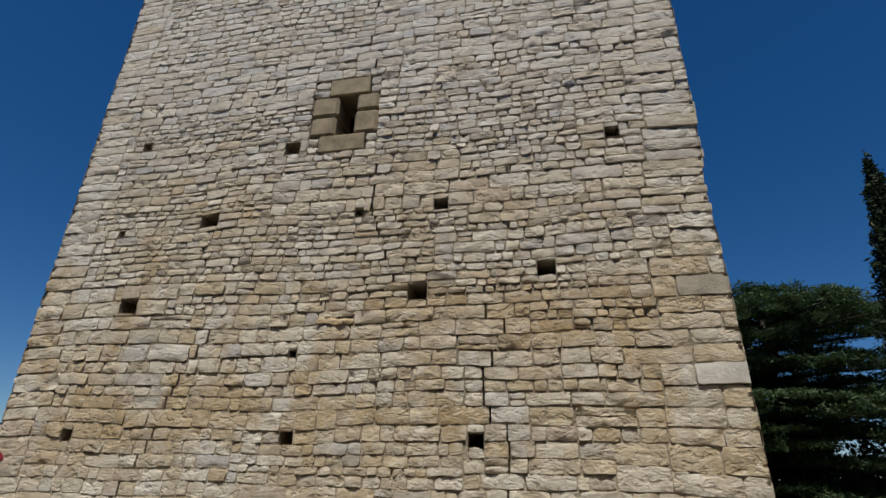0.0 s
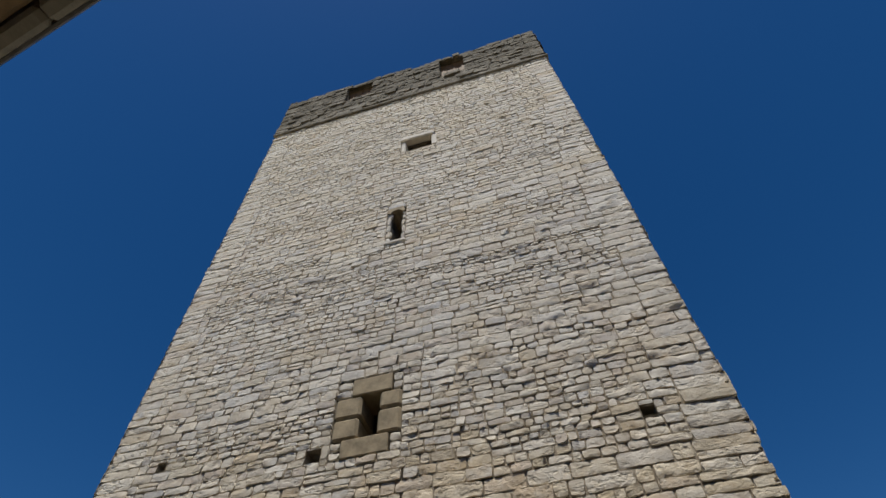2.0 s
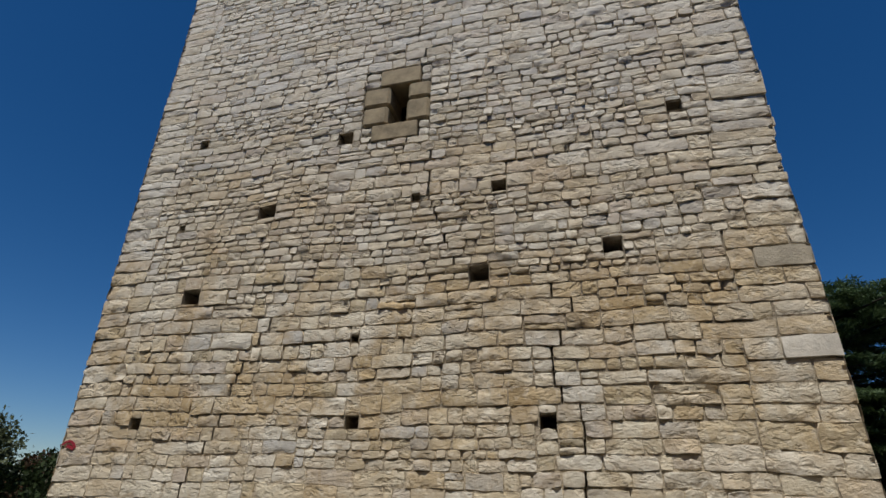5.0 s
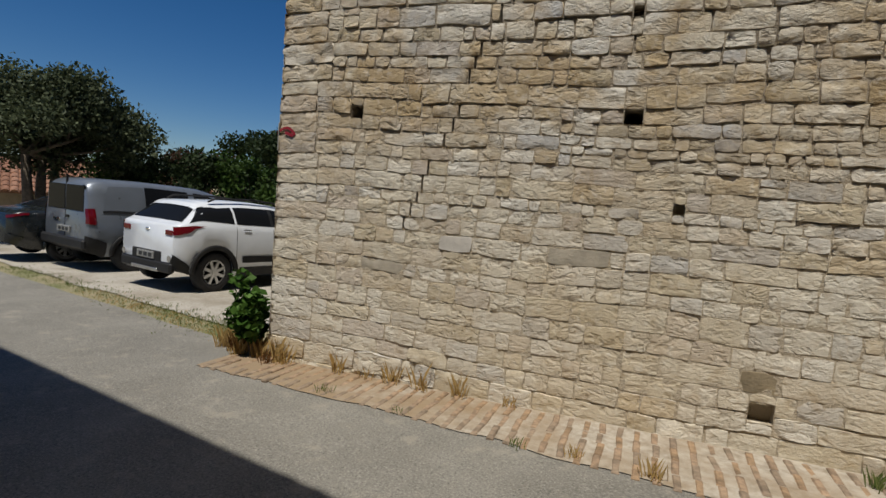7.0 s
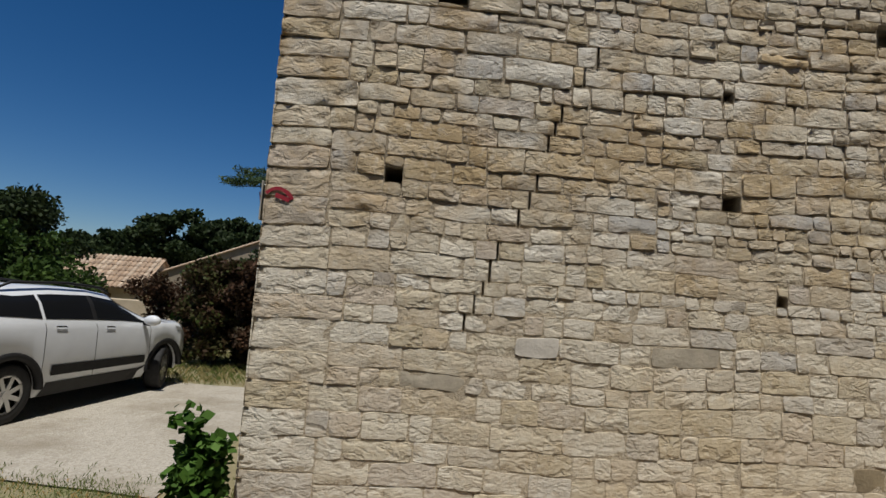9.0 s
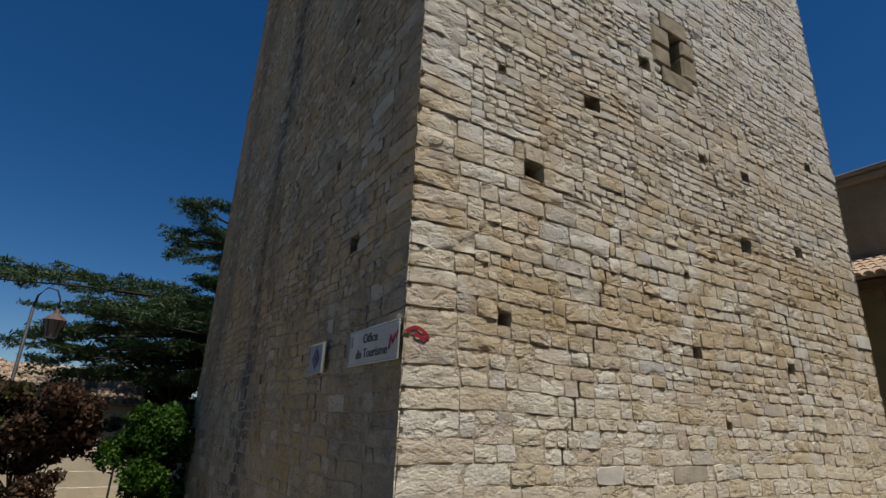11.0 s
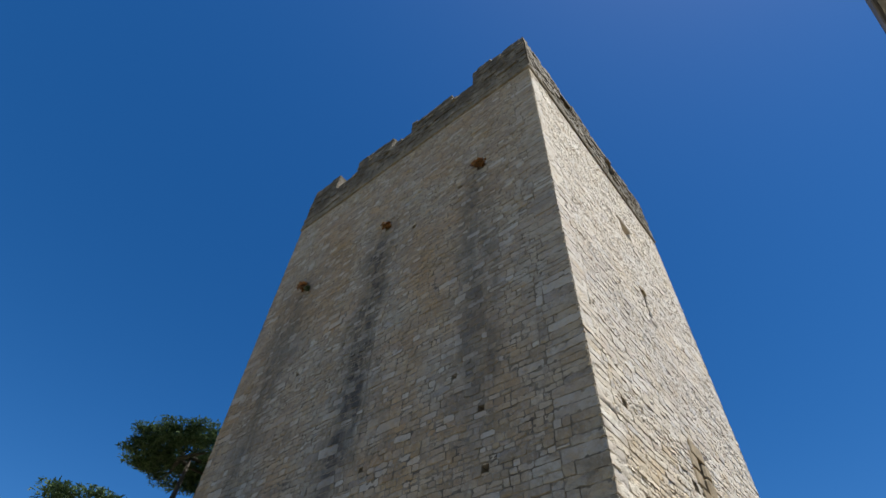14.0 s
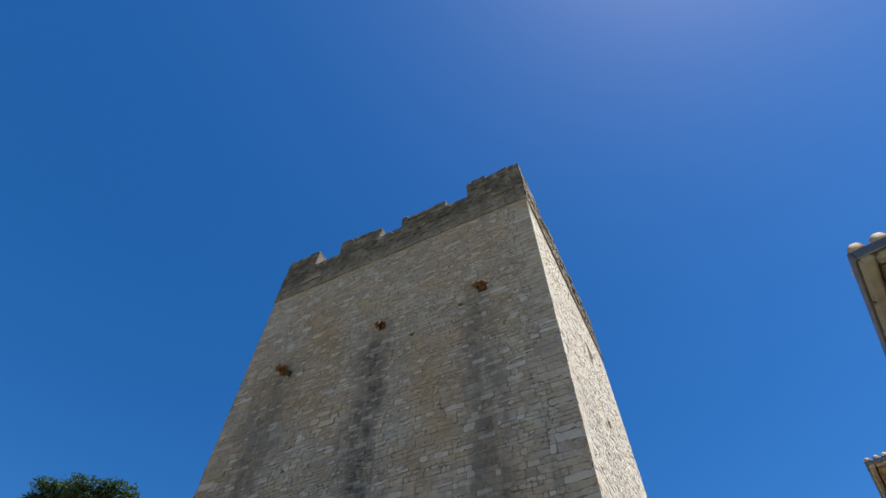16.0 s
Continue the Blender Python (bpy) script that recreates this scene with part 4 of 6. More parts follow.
def broad_tree(name, x, y, height, radius, material, label, seed, count=5000, size=0.09, trunk=0.16, low=0.35, clumps=26, lean=0.0, category="tree", stems=1):
    """A tree or tall shrub: forked tapered trunk and an uneven crown of clumps with gaps."""
    r = random.Random(seed)
    root = empty(name, pose(x, y, ground_z(x, y)), label, category)
    blobs = []
    for k in range(clumps):
        w, t = r.uniform(0, 2 * math.pi), r.random()
        z = height * (low + (1 - low) * t * 0.9)
        reach = radius * math.sqrt(r.random()) * (1.0 - 0.55 * max(0, t - 0.45))
        s = radius * r.uniform(0.2, 0.4)
        blobs.append((reach * math.cos(w) + lean * z, reach * math.sin(w), z, s * 1.15, s * 1.15, s * 0.85))
    for q in range(stems):
        o = Vector((r.uniform(-1, 1), r.uniform(-1, 1), 0)) * (radius * 0.3 if stems > 1 else 0)
        fork = o + Vector((lean * height * 0.4 + r.uniform(-0.1, 0.1), r.uniform(-0.1, 0.1), height * max(low, 0.25)))
        V, F = [], []
        tube(V, F, [o + Vector((0, 0, -0.1)), o + Vector((0.03, 0.02, height * low * 0.5)), fork], [trunk * 1.3, trunk, trunk * 0.75], 8)
        part_of("trunk" if stems == 1 else "stem", V, F, BARK, root, "", True)
        for b in r.sample(blobs, min(len(blobs), 9 // stems + 2)):
            tip = Vector(b[:3])
            mid = fork.lerp(tip, 0.5) + Vector((r.uniform(-0.1, 0.1), r.uniform(-0.1, 0.1), -0.08 * height * 0.3))
            V, F = [], []
            tube(V, F, [fork, mid, tip], [trunk * 0.5, trunk * 0.3, trunk * 0.08], 6)
            part_of("limb", V, F, BARK, root, "", True)
    leaves("crown", blobs, count, size, material, root, seed)
    return root


def cedar(x, y, height, seed, tiers, count):
    """A spreading cedar: tiers of level boughs that carry flat pads of needles."""
    r, g = random.Random(seed), np.random.default_rng(seed)
    root = empty("cedar_tree", pose(x, y, ground_z(x, y)), "large spreading dark green cedar with flat layered boughs", "tree")
    V, F = [], []
    tube(V, F, [(0, 0, -0.2), (0.1, 0, height * 0.2), (0, 0.15, height * 0.55), (0.1, 0, height)], [0.45, 0.34, 0.22, 0.03], 12)
    part_of("trunk", V, F, DARK_BARK, root, "", True)
    V, F = [], []
    if seed == 3:
        tube(V, F, [(-3.0, 0.4, -0.3), (-3.05, 0.4, 2), (-2.6, 0.3, 4.6)], [0.26, 0.21, 0.1], 9)
        part_of("second_stem", V, F, DARK_BARK, root, "", True)
        for dx, dy, dz in ((-3.2, -0.6, 2.4), (-2.2, 0.8, 2.6), (-1.4, -1.0, 2.7), (1.2, 0.6, 2.6), (1.9, -0.8, 2.4), (-2.7, 0.2, 1.9)):
            V, F = [], []
            tube(V, F, [(-3.03, 0.4, 1.9), (-3.03 + dx * 0.45, 0.4 + dy * 0.5, 1.9 + dz * 0.62), (-3.03 + dx, 0.4 + dy, 1.9 + dz)], [0.11, 0.075, 0.02], 6)
            part_of("limb", V, F, DARK_BARK, root, "", True)
    blobs = []
    for z, reach, n in tiers:
        for k in range(n):
            w = 2 * math.pi * (k + r.uniform(-0.25, 0.25)) / n + z
            length = reach * r.uniform(0.72, 1.08)
            rise = r.uniform(-0.02, 0.07)
            zz = z + r.uniform(-0.25, 0.25)
            pts, side = [], Vector((-math.sin(w), math.cos(w), 0))
            for t in (0, 0.25, 0.5, 0.75, 1.0):
                q = Vector((math.cos(w), math.sin(w), 0)) * length * t + side * 0.35 * math.sin(t * 3 + k)
                q.z = zz + length * (rise * t * 2 - 0.10 * t * t)
                pts.append(q)
            VB, FB = [], []
            tube(VB, FB, [q - Vector((0, 0, 0.09)) for q in pts], [0.1, 0.075, 0.05, 0.03, 0.01], 5)
            part_of("limb", VB, FB, DARK_BARK, root, "", True)
            for j in range(12):
                t = 0.28 + 0.72 * j / 11
                q = pts[min(4, int(t * 4))].lerp(pts[min(4, int(t * 4) + 1)], t * 4 - int(t * 4))
                spread = 1.25 * math.sin(math.pi * min(1, (t - 0.15) * 1.05)) + 0.3
                for s in (-1, 1):
                    c = q + side * s * spread * r.uniform(0.2, 0.9)
                    blobs.append((c.x, c.y, c.z + r.uniform(-0.1, 0.16), r.uniform(0.34, 0.64), r.uniform(0.34, 0.64), r.uniform(0.07, 0.2)))
    leaves("needles", blobs, int(count * 1.5), 0.046, CEDAR, root, seed, 0.55, 4.4)
    return root


cedar(3.8, 18.2, 12.6, 3, ((2.2, 5.0, 8), (3.0, 6.2, 11), (3.9, 7.2, 14), (4.7, 8.8, 16), (5.3, 9.2, 16), (6.0, 4.4, 9), (8.2, 6.0, 10), (12.0, 2.3, 6)), 240000)
cedar(13.2, 17.5, 8.8, 4, ((1.3, 4.6, 11), (2.0, 4.8, 11), (2.9, 5.0, 12), (3.8, 5.2, 12), (4.7, 5.4, 12), (5.7, 5.4, 12), (6.6, 5.0, 12), (7.7, 4.6, 11), (8.4, 3.4, 9)), 180000)

# tall cypress beyond the tower
root = empty("cypress_tree", pose(13.85, 9.6, ground_z(13.8, 9.6) - 0.75), "slender dark columnar cypress", "tree")
V, F = [], []
tube(V, F, [(0, 0, -0.2), (0, 0, 4), (0, 0, 10.5)], [0.16, 0.1, 0.02], 8)
part_of("trunk", V, F, BARK, root, "", True)
cy = random.Random(5)
leaves("foliage", [(cy.uniform(-0.3, 0.3) * (1 - k / 64), cy.uniform(-0.3, 0.3) * (1 - k / 64), 0.7 + 9.9 * k / 60, 1.0 * (1 - (k / 62) ** 2.2) + 0.06, 1.0 * (1 - (k / 62) ** 2.2) + 0.06, 0.5) for k in range(61)], 52000, 0.055, CYPRESS, root, 5, 0.0, 3.0)

broad_tree("evergreen_oak", -12.5, 5.6, 4.3, 2.4, OAK, "grey-green evergreen oak with a low forked trunk", 11, 44000, 0.07, 0.13, 0.54, 44, 0.02, "tree", 3)
for k, (x, y, h, rad, m) in enumerate([(-8.2, 9.3, 3.1, 1.5, LEAF), (-9.6, 8.2, 2.9, 1.4, DARKLEAF), (-10.6, 9.4, 3.0, 1.4, PURPLE), (-11.9, 9.2, 3.1, 1.5, DARKLEAF), (-13.4, 9.0, 3.0, 1.5, LEAF)]):
    broad_tree("hedge_shrub", x, y, h, rad, m, "dense purple-leaved shrub behind the parked cars" if m is PURPLE else "dense dark green shrub behind the parked cars", 30 + k, 6500, 0.08, 0.07, 0.12, 26, 0, "shrub", 3)
broad_tree("purple_shrub", -2.2, 7.55, 2.25, 0.72, PURPLE, "purple-leaved shrub with bare lower stems", 51, 11000, 0.055, 0.03, 0.2, 34, 0, "shrub", 5)
broad_tree("purple_shrub", -2.98, 7.8, 2.25, 0.76, MIXED, "purple-leaved shrub with some green shoots", 52, 12000, 0.055, 0.03, 0.08, 34, 0, "shrub", 5)
broad_tree("purple_shrub", -4.9, 9.6, 1.9, 0.9, PURPLE, "small purple-leaved shrub behind the gravel", 56, 6500, 0.055, 0.03, 0.1, 26, 0, "shrub", 5)
broad_tree("green_shrub", -4.6, 11.4, 2.3, 1.0, LEAF, "green hedge shrub beyond the gravel", 54, 9000, 0.065, 0.035, 0.06, 30, 0, "shrub", 4)
broad_tree("green_bush", -0.5, 7.9, 2.0, 0.78, BRIGHT, "rounded bright green clipped bush", 53, 13000, 0.05, 0.03, 0.2, 34, 0, "shrub", 4)
broad_tree("red_flowered_shrub", 12.6, 8.0, 2.2, 1.3, LEAF, "green shrub with scattered orange-red flowers", 55, 6000, 0.07, 0.04, 0.1, 26, 0, "shrub", 4)
for k, (x, y, h, rad) in enumerate([(-30, 54, 6.6, 3.2), (-26.5, 55, 8.6, 3.4), (-22.8, 56, 9.4, 3.4), (-19.2, 57, 9.2, 3.4), (-16.4, 55, 7.8, 3.0), (-21, 60, 8.8, 3.6), (-35, 48, 4.6, 3.0), (-33, 52, 5.4, 3.0)]):
    broad_tree("distant_tree", x, y, h, rad, DARKLEAF, "distant dark green rounded tree", 70 + k, 9500, 0.32, 0.25, 0.12, 44)
for k, (x, y, h, rad) in enumerate([(-15.5, 20, 5.0, 2.4), (-18.5, 21.5, 5.2, 2.6)]):
    broad_tree("garden_tree", x, y, h, rad, DARKLEAF, "dense green garden tree behind the parking ground", 80 + k, 15000, 0.13, 0.14, 0.1, 34)

for k in range(7):
    broad_tree("garden_shrub", -5.5 + 2.3 * k, 21.5 + (k % 3), 3.3 + 0.5 * (k % 2), 1.7, DARKLEAF, "dark green shrub in the garden beyond the tower", 100 + k, 4200, 0.11, 0.06, 0.08, 22, 0, "shrub", 3)

for k, (x, y) in enumerate([(10.8, 20.5), (13.6, 21.5), (16.6, 20.8), (18.8, 20.0), (12.2, 22.5), (15.2, 22.5), (21.0, 21.0)]):
    broad_tree("garden_shrub", x, y, 3.9, 2.1, DARKLEAF, "dark green shrub under the cedar", 120 + k, 6000, 0.11, 0.06, 0.05, 24, 0, "shrub", 3)

# leafy shoot at the tower's foot
fig = empty("fig_shoot", pose(-0.16, -0.02, ground_z(-0.16, 0)), "young leafy green fig shoot at the tower's corner", "plant")
V, F = [], []
fr = random.Random(8)
tips = []
for k in range(8):
    tip = Vector((fr.uniform(-0.14, 0.06), fr.uniform(-0.15, 0.15), fr.uniform(0.3, 0.72)))
    tube(V, F, [(0, 0, -0.05), tip * 0.5 + Vector((0, 0, 0.05)), tip], [0.014, 0.01, 0.004], 5)
    tips.append(tip)
part_of("stems", V, F, BARK, fig, "", True)
leaves("leaves", [(t.x * q, t.y * q, t.z * q + 0.02, 0.12, 0.12, 0.09) for t in tips for q in (0.55, 0.8, 1.0)], 1500, 0.06, FIGLEAF, fig, 9, 0.3, 1.25)


def tuft(V, F, x, y, h, n, r, spread=0.5):
    for _ in range(n):
        a, l = r.uniform(0, 2 * math.pi), h * r.uniform(0.45, 1.15)
        bx, by = x + r.gauss(0, 0.03), y + r.gauss(0, 0.03)
        dx, dy, w = math.cos(a) * spread * l, math.sin(a) * spread * l, 0.0018 + 0.0015 * r.random() + h * 0.004
        z, b = ground_z(bx, by), len(V)
        V.extend([(bx - dy / l * w / spread, by + dx / l * w / spread, z - 0.01), (bx + dy / l * w / spread, by - dx / l * w / spread, z - 0.01), (bx + dx * 0.4, by + dy * 0.4, z + l * 0.6), (bx + dx, by + dy, z + l)])
        F.extend([(b, b + 1, b + 2), (b + 1, b + 3, b + 2), (b, b + 2, b + 3)])


gr = random.Random(12)
for k, (x, y, h, n, m, kind) in enumerate([(0.25, -0.1, 0.2, 30, STRAW, "dry"), (0.8, -0.07, 0.2, 22, STRAW, "dry"), (1.05, -0.06, 0.12, 18, STRAW, "dry"), (1.32, -0.06, 0.18, 20, STRAW, "dry"), (1.62, -0.07, 0.24, 18, STRAW, "dry"), (1.9, -0.07, 0.19, 24, STRAW, "dry"), (2.3, -0.05, 0.13, 14, STRAW, "dry"),
                                           (0.95, -0.52, 0.07, 22, GRASS, "green"), (1.65, -0.6, 0.06, 18, GRASS, "green"), (2.9, -0.7, 0.09, 22, STRAW, "dry"), (3.35, -0.74, 0.13, 24, STRAW, "dry"), (4.6, -0.2, 0.12, 40, GRASS, "green"), (4.75, -0.12, 0.12, 40, GRASS, "green"), (2.55, -0.72, 0.08, 14, GRASS, "green"),
                                           (-0.05, -0.05, 0.2, 46, STRAW, "dry"), (-0.34, 0.1, 0.2, 60, STRAW, "dry"), (-0.42, 0.02, 0.17, 50, RUSTY, "rusty"), (-0.28, -0.08, 0.18, 50, STRAW, "dry"), (0.16, -0.08, 0.24, 40, STRAW, "dry"), (-0.6, 0.06, 0.15, 50, STRAW, "dry"), (-0.15, 0.12, 0.22, 50, STRAW, "dry"), (-0.5, 0.12, 0.2, 40, STRAW, "dry"), (-0.7, 0.2, 0.18, 40, STRAW, "dry"), (0.1, -0.16, 0.13, 34, RUSTY, "rusty")]):
    V, F = [], []
    tuft(V, F, x, y, h, n, gr, 0.38)
    ob = part_of("grass_tuft", V, F, m)
    tagged(ob, f"{kind} grass tuft growing at the tower's foot", "grass", "tufts at the wall foot")
# verge between lane and gravel, and the grass beside the tower and behind the gravel
for name, label, m, n, place in (
        ("verge_grass", "thin green and straw grass along the lane's edge", GRASS, 900, lambda: (lambda x: (x, 0.42 - 0.215 * x + gr.gauss(0, 0.2)))(-0.9 - 6.5 * gr.random() ** 1.6)),
        ("verge_straw", "dry straw grass along the lane's edge", STRAW, 420, lambda: (lambda x: (x, 0.30 - 0.215 * x + gr.gauss(0, 0.12)))(-0.3 - 4 * gr.random() ** 2.2)),
        ("wall_foot_grass", "grass strip beside the tower", GRASS, 1300, lambda: (lambda y: (-0.1 - 0.5 * gr.random() * min(1, y / 3), y))(gr.uniform(0.4, 8.6))),
        ("wall_foot_straw", "dry grass strip beside the tower", HAY, 800, lambda: (lambda y: (-0.1 - 0.45 * gr.random() * min(1, y / 3), y))(gr.uniform(0.2, 8.6))),
        ("back_grass", "dry grass behind the gravel", HAY, 2600, lambda: (gr.uniform(-9, 0.2), gr.uniform(5.4, 9.8))),
        ("back_green", "green grass behind the gravel", GRASS, 3200, lambda: (gr.uniform(-9, 0.2), gr.uniform(5.5, 10.2)))):
    V, F = [], []
    for _ in range(n):
        x, y = place()
        tuft(V, F, x, y, gr.uniform(0.02, 0.06) * (2.4 if name.startswith('back') else 0.55 if name.startswith('verge') else 1), 3, gr, 0.9)
    tagged(part_of(name, V, F, m), label, "grass", kind="stuff")

# wall plants near the top of the west face
for k, (y, z, s) in enumerate([(1.45, 11.28, 0.3), (4.03, 11.25, 0.24), (6.81, 11.0, 0.32), (6.55, 10.75, 0.14)]):
    p = empty("wall_plant", pose(-0.02, y, z), "small rust-green plant rooted in a wall joint", "plant", "plants in the wall joints")
    V, F = [], []
    tube(V, F, [(0.06, 0, 0), (-0.05, 0, 0.02), (-0.12, 0.02, -0.06)], [0.012, 0.01, 0.004], 5)
    part_of("stem", V, F, BARK, p)
    leaves("leaves", [(-0.05, 0, 0.0, s * 0.2, s * 0.55, s * 0.3), (-0.06, s * 0.4, s * 0.3, s * 0.12, s * 0.25, s * 0.2), (-0.04, -s * 0.3, -s * 0.4, s * 0.1, s * 0.2, s * 0.3)], 170, 0.05, RUSTY if k < 3 else OAK, p, 90 + k)


# ---- buildings ----
def plaster(name, a, b_, scale=1.2):
    m, n, l, b = mat(name)
    p = where(n)
    f = noise_node(n, l, scale, 7, 0.65, p, 0.5)
    c = ramp(n, l, f, [(0.3, a), (0.7, b_)])
    c = mix(n, l, span(n, l, noise_node(n, l, 9, 5, 0.7, p), 0.55, 0.75, 0, 0.4), c, tuple(v * 0.6 for v in a))
    l.new(c, b.inputs["Base Color"])
    b.inputs["Roughness"].default_value = 0.92
    bump(n, l, b, noise_node(n, l, 25, 5, 0.7, p), 0.5, 0.012)
    return m


OCHRE_WALL = plaster("ochre_lime_plaster", (0.30, 0.21, 0.115), (0.43, 0.32, 0.19))
PALE_WALL = plaster("pale_render", (0.42, 0.35, 0.25), (0.55, 0.47, 0.36))
GREY_WALL = plaster("grey_rubble_render", (0.20, 0.17, 0.13), (0.33, 0.28, 0.21))
# ochre plaster browned: the weak light under the eaves is in its colour
SOFFIT_SHADED = plain("shaded_eave_plaster", (0.16, 0.105, 0.05), 0.9, 0, 0.3, 5, 0.4, 40)
# grey stone, lowered so its colour also carries the eaves' shade
CORNICE = plain("shaded_cornice_stone", (0.21, 0.195, 0.155), 0.85, 0, 0.25, 4, 0.4, 40)
ZINC = plain("weathered_zinc", (0.13, 0.125, 0.12), 0.5, 0.6, 0.25)
TILE = [plain("clay_tile_a", (0.38, 0.275, 0.19), 0.85, 0, 0.35, 5, 0.4, 40), plain("clay_tile_b", (0.46, 0.36, 0.265), 0.85, 0, 0.3, 5, 0.4, 40)]


# orange clay dulled to put the trees' shade into the tile colour
TERRACOTTA_SHADED = [plain("shaded_clay_tile_a", (0.24, 0.115, 0.065), 0.85, 0, 0.35, 5, 0.4, 40), plain("shaded_clay_tile_b", (0.29, 0.15, 0.09), 0.85, 0, 0.3, 5, 0.4, 40)]


def tiled_roof(name, m, width, run, drop, parent, pitch_w=0.2, label="roof of curved clay tiles", clay=None):
    """Rows of half-round tiles that run down a slope: x across, y up the slope, each row stepped where the tiles overlap."""
    clay = clay or TILE
    V, F, V2, F2 = [], [], [], []
    n = int(width / pitch_w)
    steps = max(2, int(run / 0.4))
    r = random.Random(int(width * 10 + run))
    for k in range(n):
        A, B = (V, F) if r.random() < 0.6 else (V2, F2)
        for s in range(steps):
            y0, y1 = run * s / steps - 0.03, run * (s + 1) / steps
            x = (k + 0.5) * pitch_w + r.uniform(-0.01, 0.01)
            b = len(A)
            for y, lift in ((y0, 0.025), (y1, 0.0)):
                for q in range(6):
                    w = math.pi * q / 5
                    A.append(m @ Vector((x + math.cos(w) * pitch_w * 0.46, y, drop * y / run + math.sin(w) * 0.07 + lift)))
            for q in range(5):
                A_f = (b + q, b + q + 1, b + 7 + q, b + 6 + q)
                B.append(A_f)
            B.append(tuple(b + q for q in range(6)))
    slab = [m @ Vector(p) for p in ((0, 0, -0.05), (width, 0, -0.05), (width, run, drop - 0.05), (0, run, drop - 0.05), (0, 0, 0.0), (width, 0, 0.0), (width, run, drop), (0, run, drop))]
    roof = part_of(name, slab, [(3, 2, 1, 0), (4, 5, 6, 7), (0, 1, 5, 4), (1, 2, 6, 5), (2, 3, 7, 6), (3, 0, 4, 7)], clay[0], parent, label)
    for A, B, t in ((V, F, clay[0]), (V2, F2, clay[1])):
        if A:
            tagged(part_of("tiling", A, B, t, roof, "", True), kind="stuff")
    return roof


def street_house(name, corner, length, eave, depth, label, wall_m, seed):
    """A house of the row behind the lane: plastered wall, moulded cornice of stone blocks, zinc edge and tiles."""
    turn = math.degrees(math.atan2(-0.171, 0.985))
    h = empty(name, pose(corner[0], corner[1], 0, 0, 0, turn), label, "house")
    # local: x along the street, y negative goes back from the cornice's outer edge
    part("wall", box_bm(0.5, length, -0.95, -0.52, -0.6, eave + 0.1), wall_m, h)
    part("wall", box_bm(0.5, 0.9, -depth + 0.45, -0.95, -0.6, eave + 0.1), wall_m, h)
    part("wall", box_bm(length - 0.4, length, -depth + 0.45, -0.95, -0.6, eave + 0.1), wall_m, h)
    part("wall", box_bm(0.5, length, -depth, -depth + 0.45, -0.6, eave + 0.1), wall_m, h)
    # cove of two curved steps under the cornice, along the street and round the end
    prof = [(0.5, -0.42), (0.47, -0.3), (0.44, -0.26), (0.40, -0.17), (0.30, -0.11), (0.21, -0.03), (0.19, 0.03), (0.5, 0.03)]
    for axis in ("x", "y"):
        V, F = [], []
        for s in (0, 1):
            for o, z in prof:
                end = length if axis == "x" else depth
                V.append((o if not s else end, -o, eave + z) if axis == "x" else (o, -(o if not s else end), eave + z))
        k = len(prof)
        F = [(q, (q + 1) % k, k + (q + 1) % k, k + q) for q in range(k)] + [tuple(range(k))[::-1], tuple(range(k, 2 * k))]
        ob = part_of("cove", V, F, SOFFIT_SHADED, h, "ochre moulded cove under the eaves")
    r = random.Random(seed)
    x = 0.0
    while x < length:
        w = min(r.uniform(0.55, 0.95), length - x)
        part("cornice_block", box_bm(x + 0.003, x + w - 0.003, -0.17 - r.uniform(0, 0.004), -0.03, eave + r.uniform(-0.004, 0.004), eave + 0.11, 0.035), CORNICE, h)
        x += w
    y = 0.175
    while y < depth:
        w = min(r.uniform(0.55, 0.95), depth - y)
        part("cornice_block", box_bm(0.03, 0.17, -y - w + 0.003, -y - 0.003, eave + r.uniform(-0.004, 0.004), eave + 0.11, 0.035), CORNICE, h)
        y += w
    part("zinc_edge", box_bm(-0.01, length, -0.035, 0.0, eave + 0.05, eave + 0.16, 0.008), ZINC, h, "dark zinc drip edge")
    part("zinc_edge", box_bm(-0.01, 0.025, -depth, -0.036, eave + 0.05, eave + 0.16, 0.008), ZINC, h, "dark zinc drip edge")
    half, rise, z = depth * 0.5, depth * 0.14, eave + 0.15
    tiled_roof("roof", Matrix.Translation((length, -0.05, z)) @ Matrix.Rotation(math.pi, 4, "Z"), length - half, half, rise, h)
    tiled_roof("roof", Matrix.Translation((half, -depth, z)), length - half, half, rise, h)
    V = [(0.02, -0.04, z), (half, -0.04, z), (half, -depth, z), (0.02, -depth, z), (half, -half, z + rise)]
    part_of("roof_hip", V, [(3, 2, 1, 0), (0, 1, 4), (2, 3, 4), (3, 0, 4), (1, 2, 4)], TILE[0], h, "hipped end of the tiled roof")
    r = random.Random(seed + 50)
    y = 0.1
    while y < depth - 0.1:
        V, F = [], []
        tube(V, F, [(0.0, -y, z + 0.02), (0.5, -y, z + 0.02 + 0.5 * rise / half)], [0.075, 0.06], 8)
        part_of("eave_tile", V, F, TILE[r.random() < 0.5], h, "", True)
        y += 0.2
    return h


street_house("street_house", (-2.59, -3.29), 11.2, 6.0, 8.0, "ochre plastered house with a grey stone cornice", OCHRE_WALL, 4)
street_house("tall_street_house", (8.72, -5.28), 9.0, 10.0, 8.5, "taller ochre house with clay tiles at the eaves", OCHRE_WALL, 6)

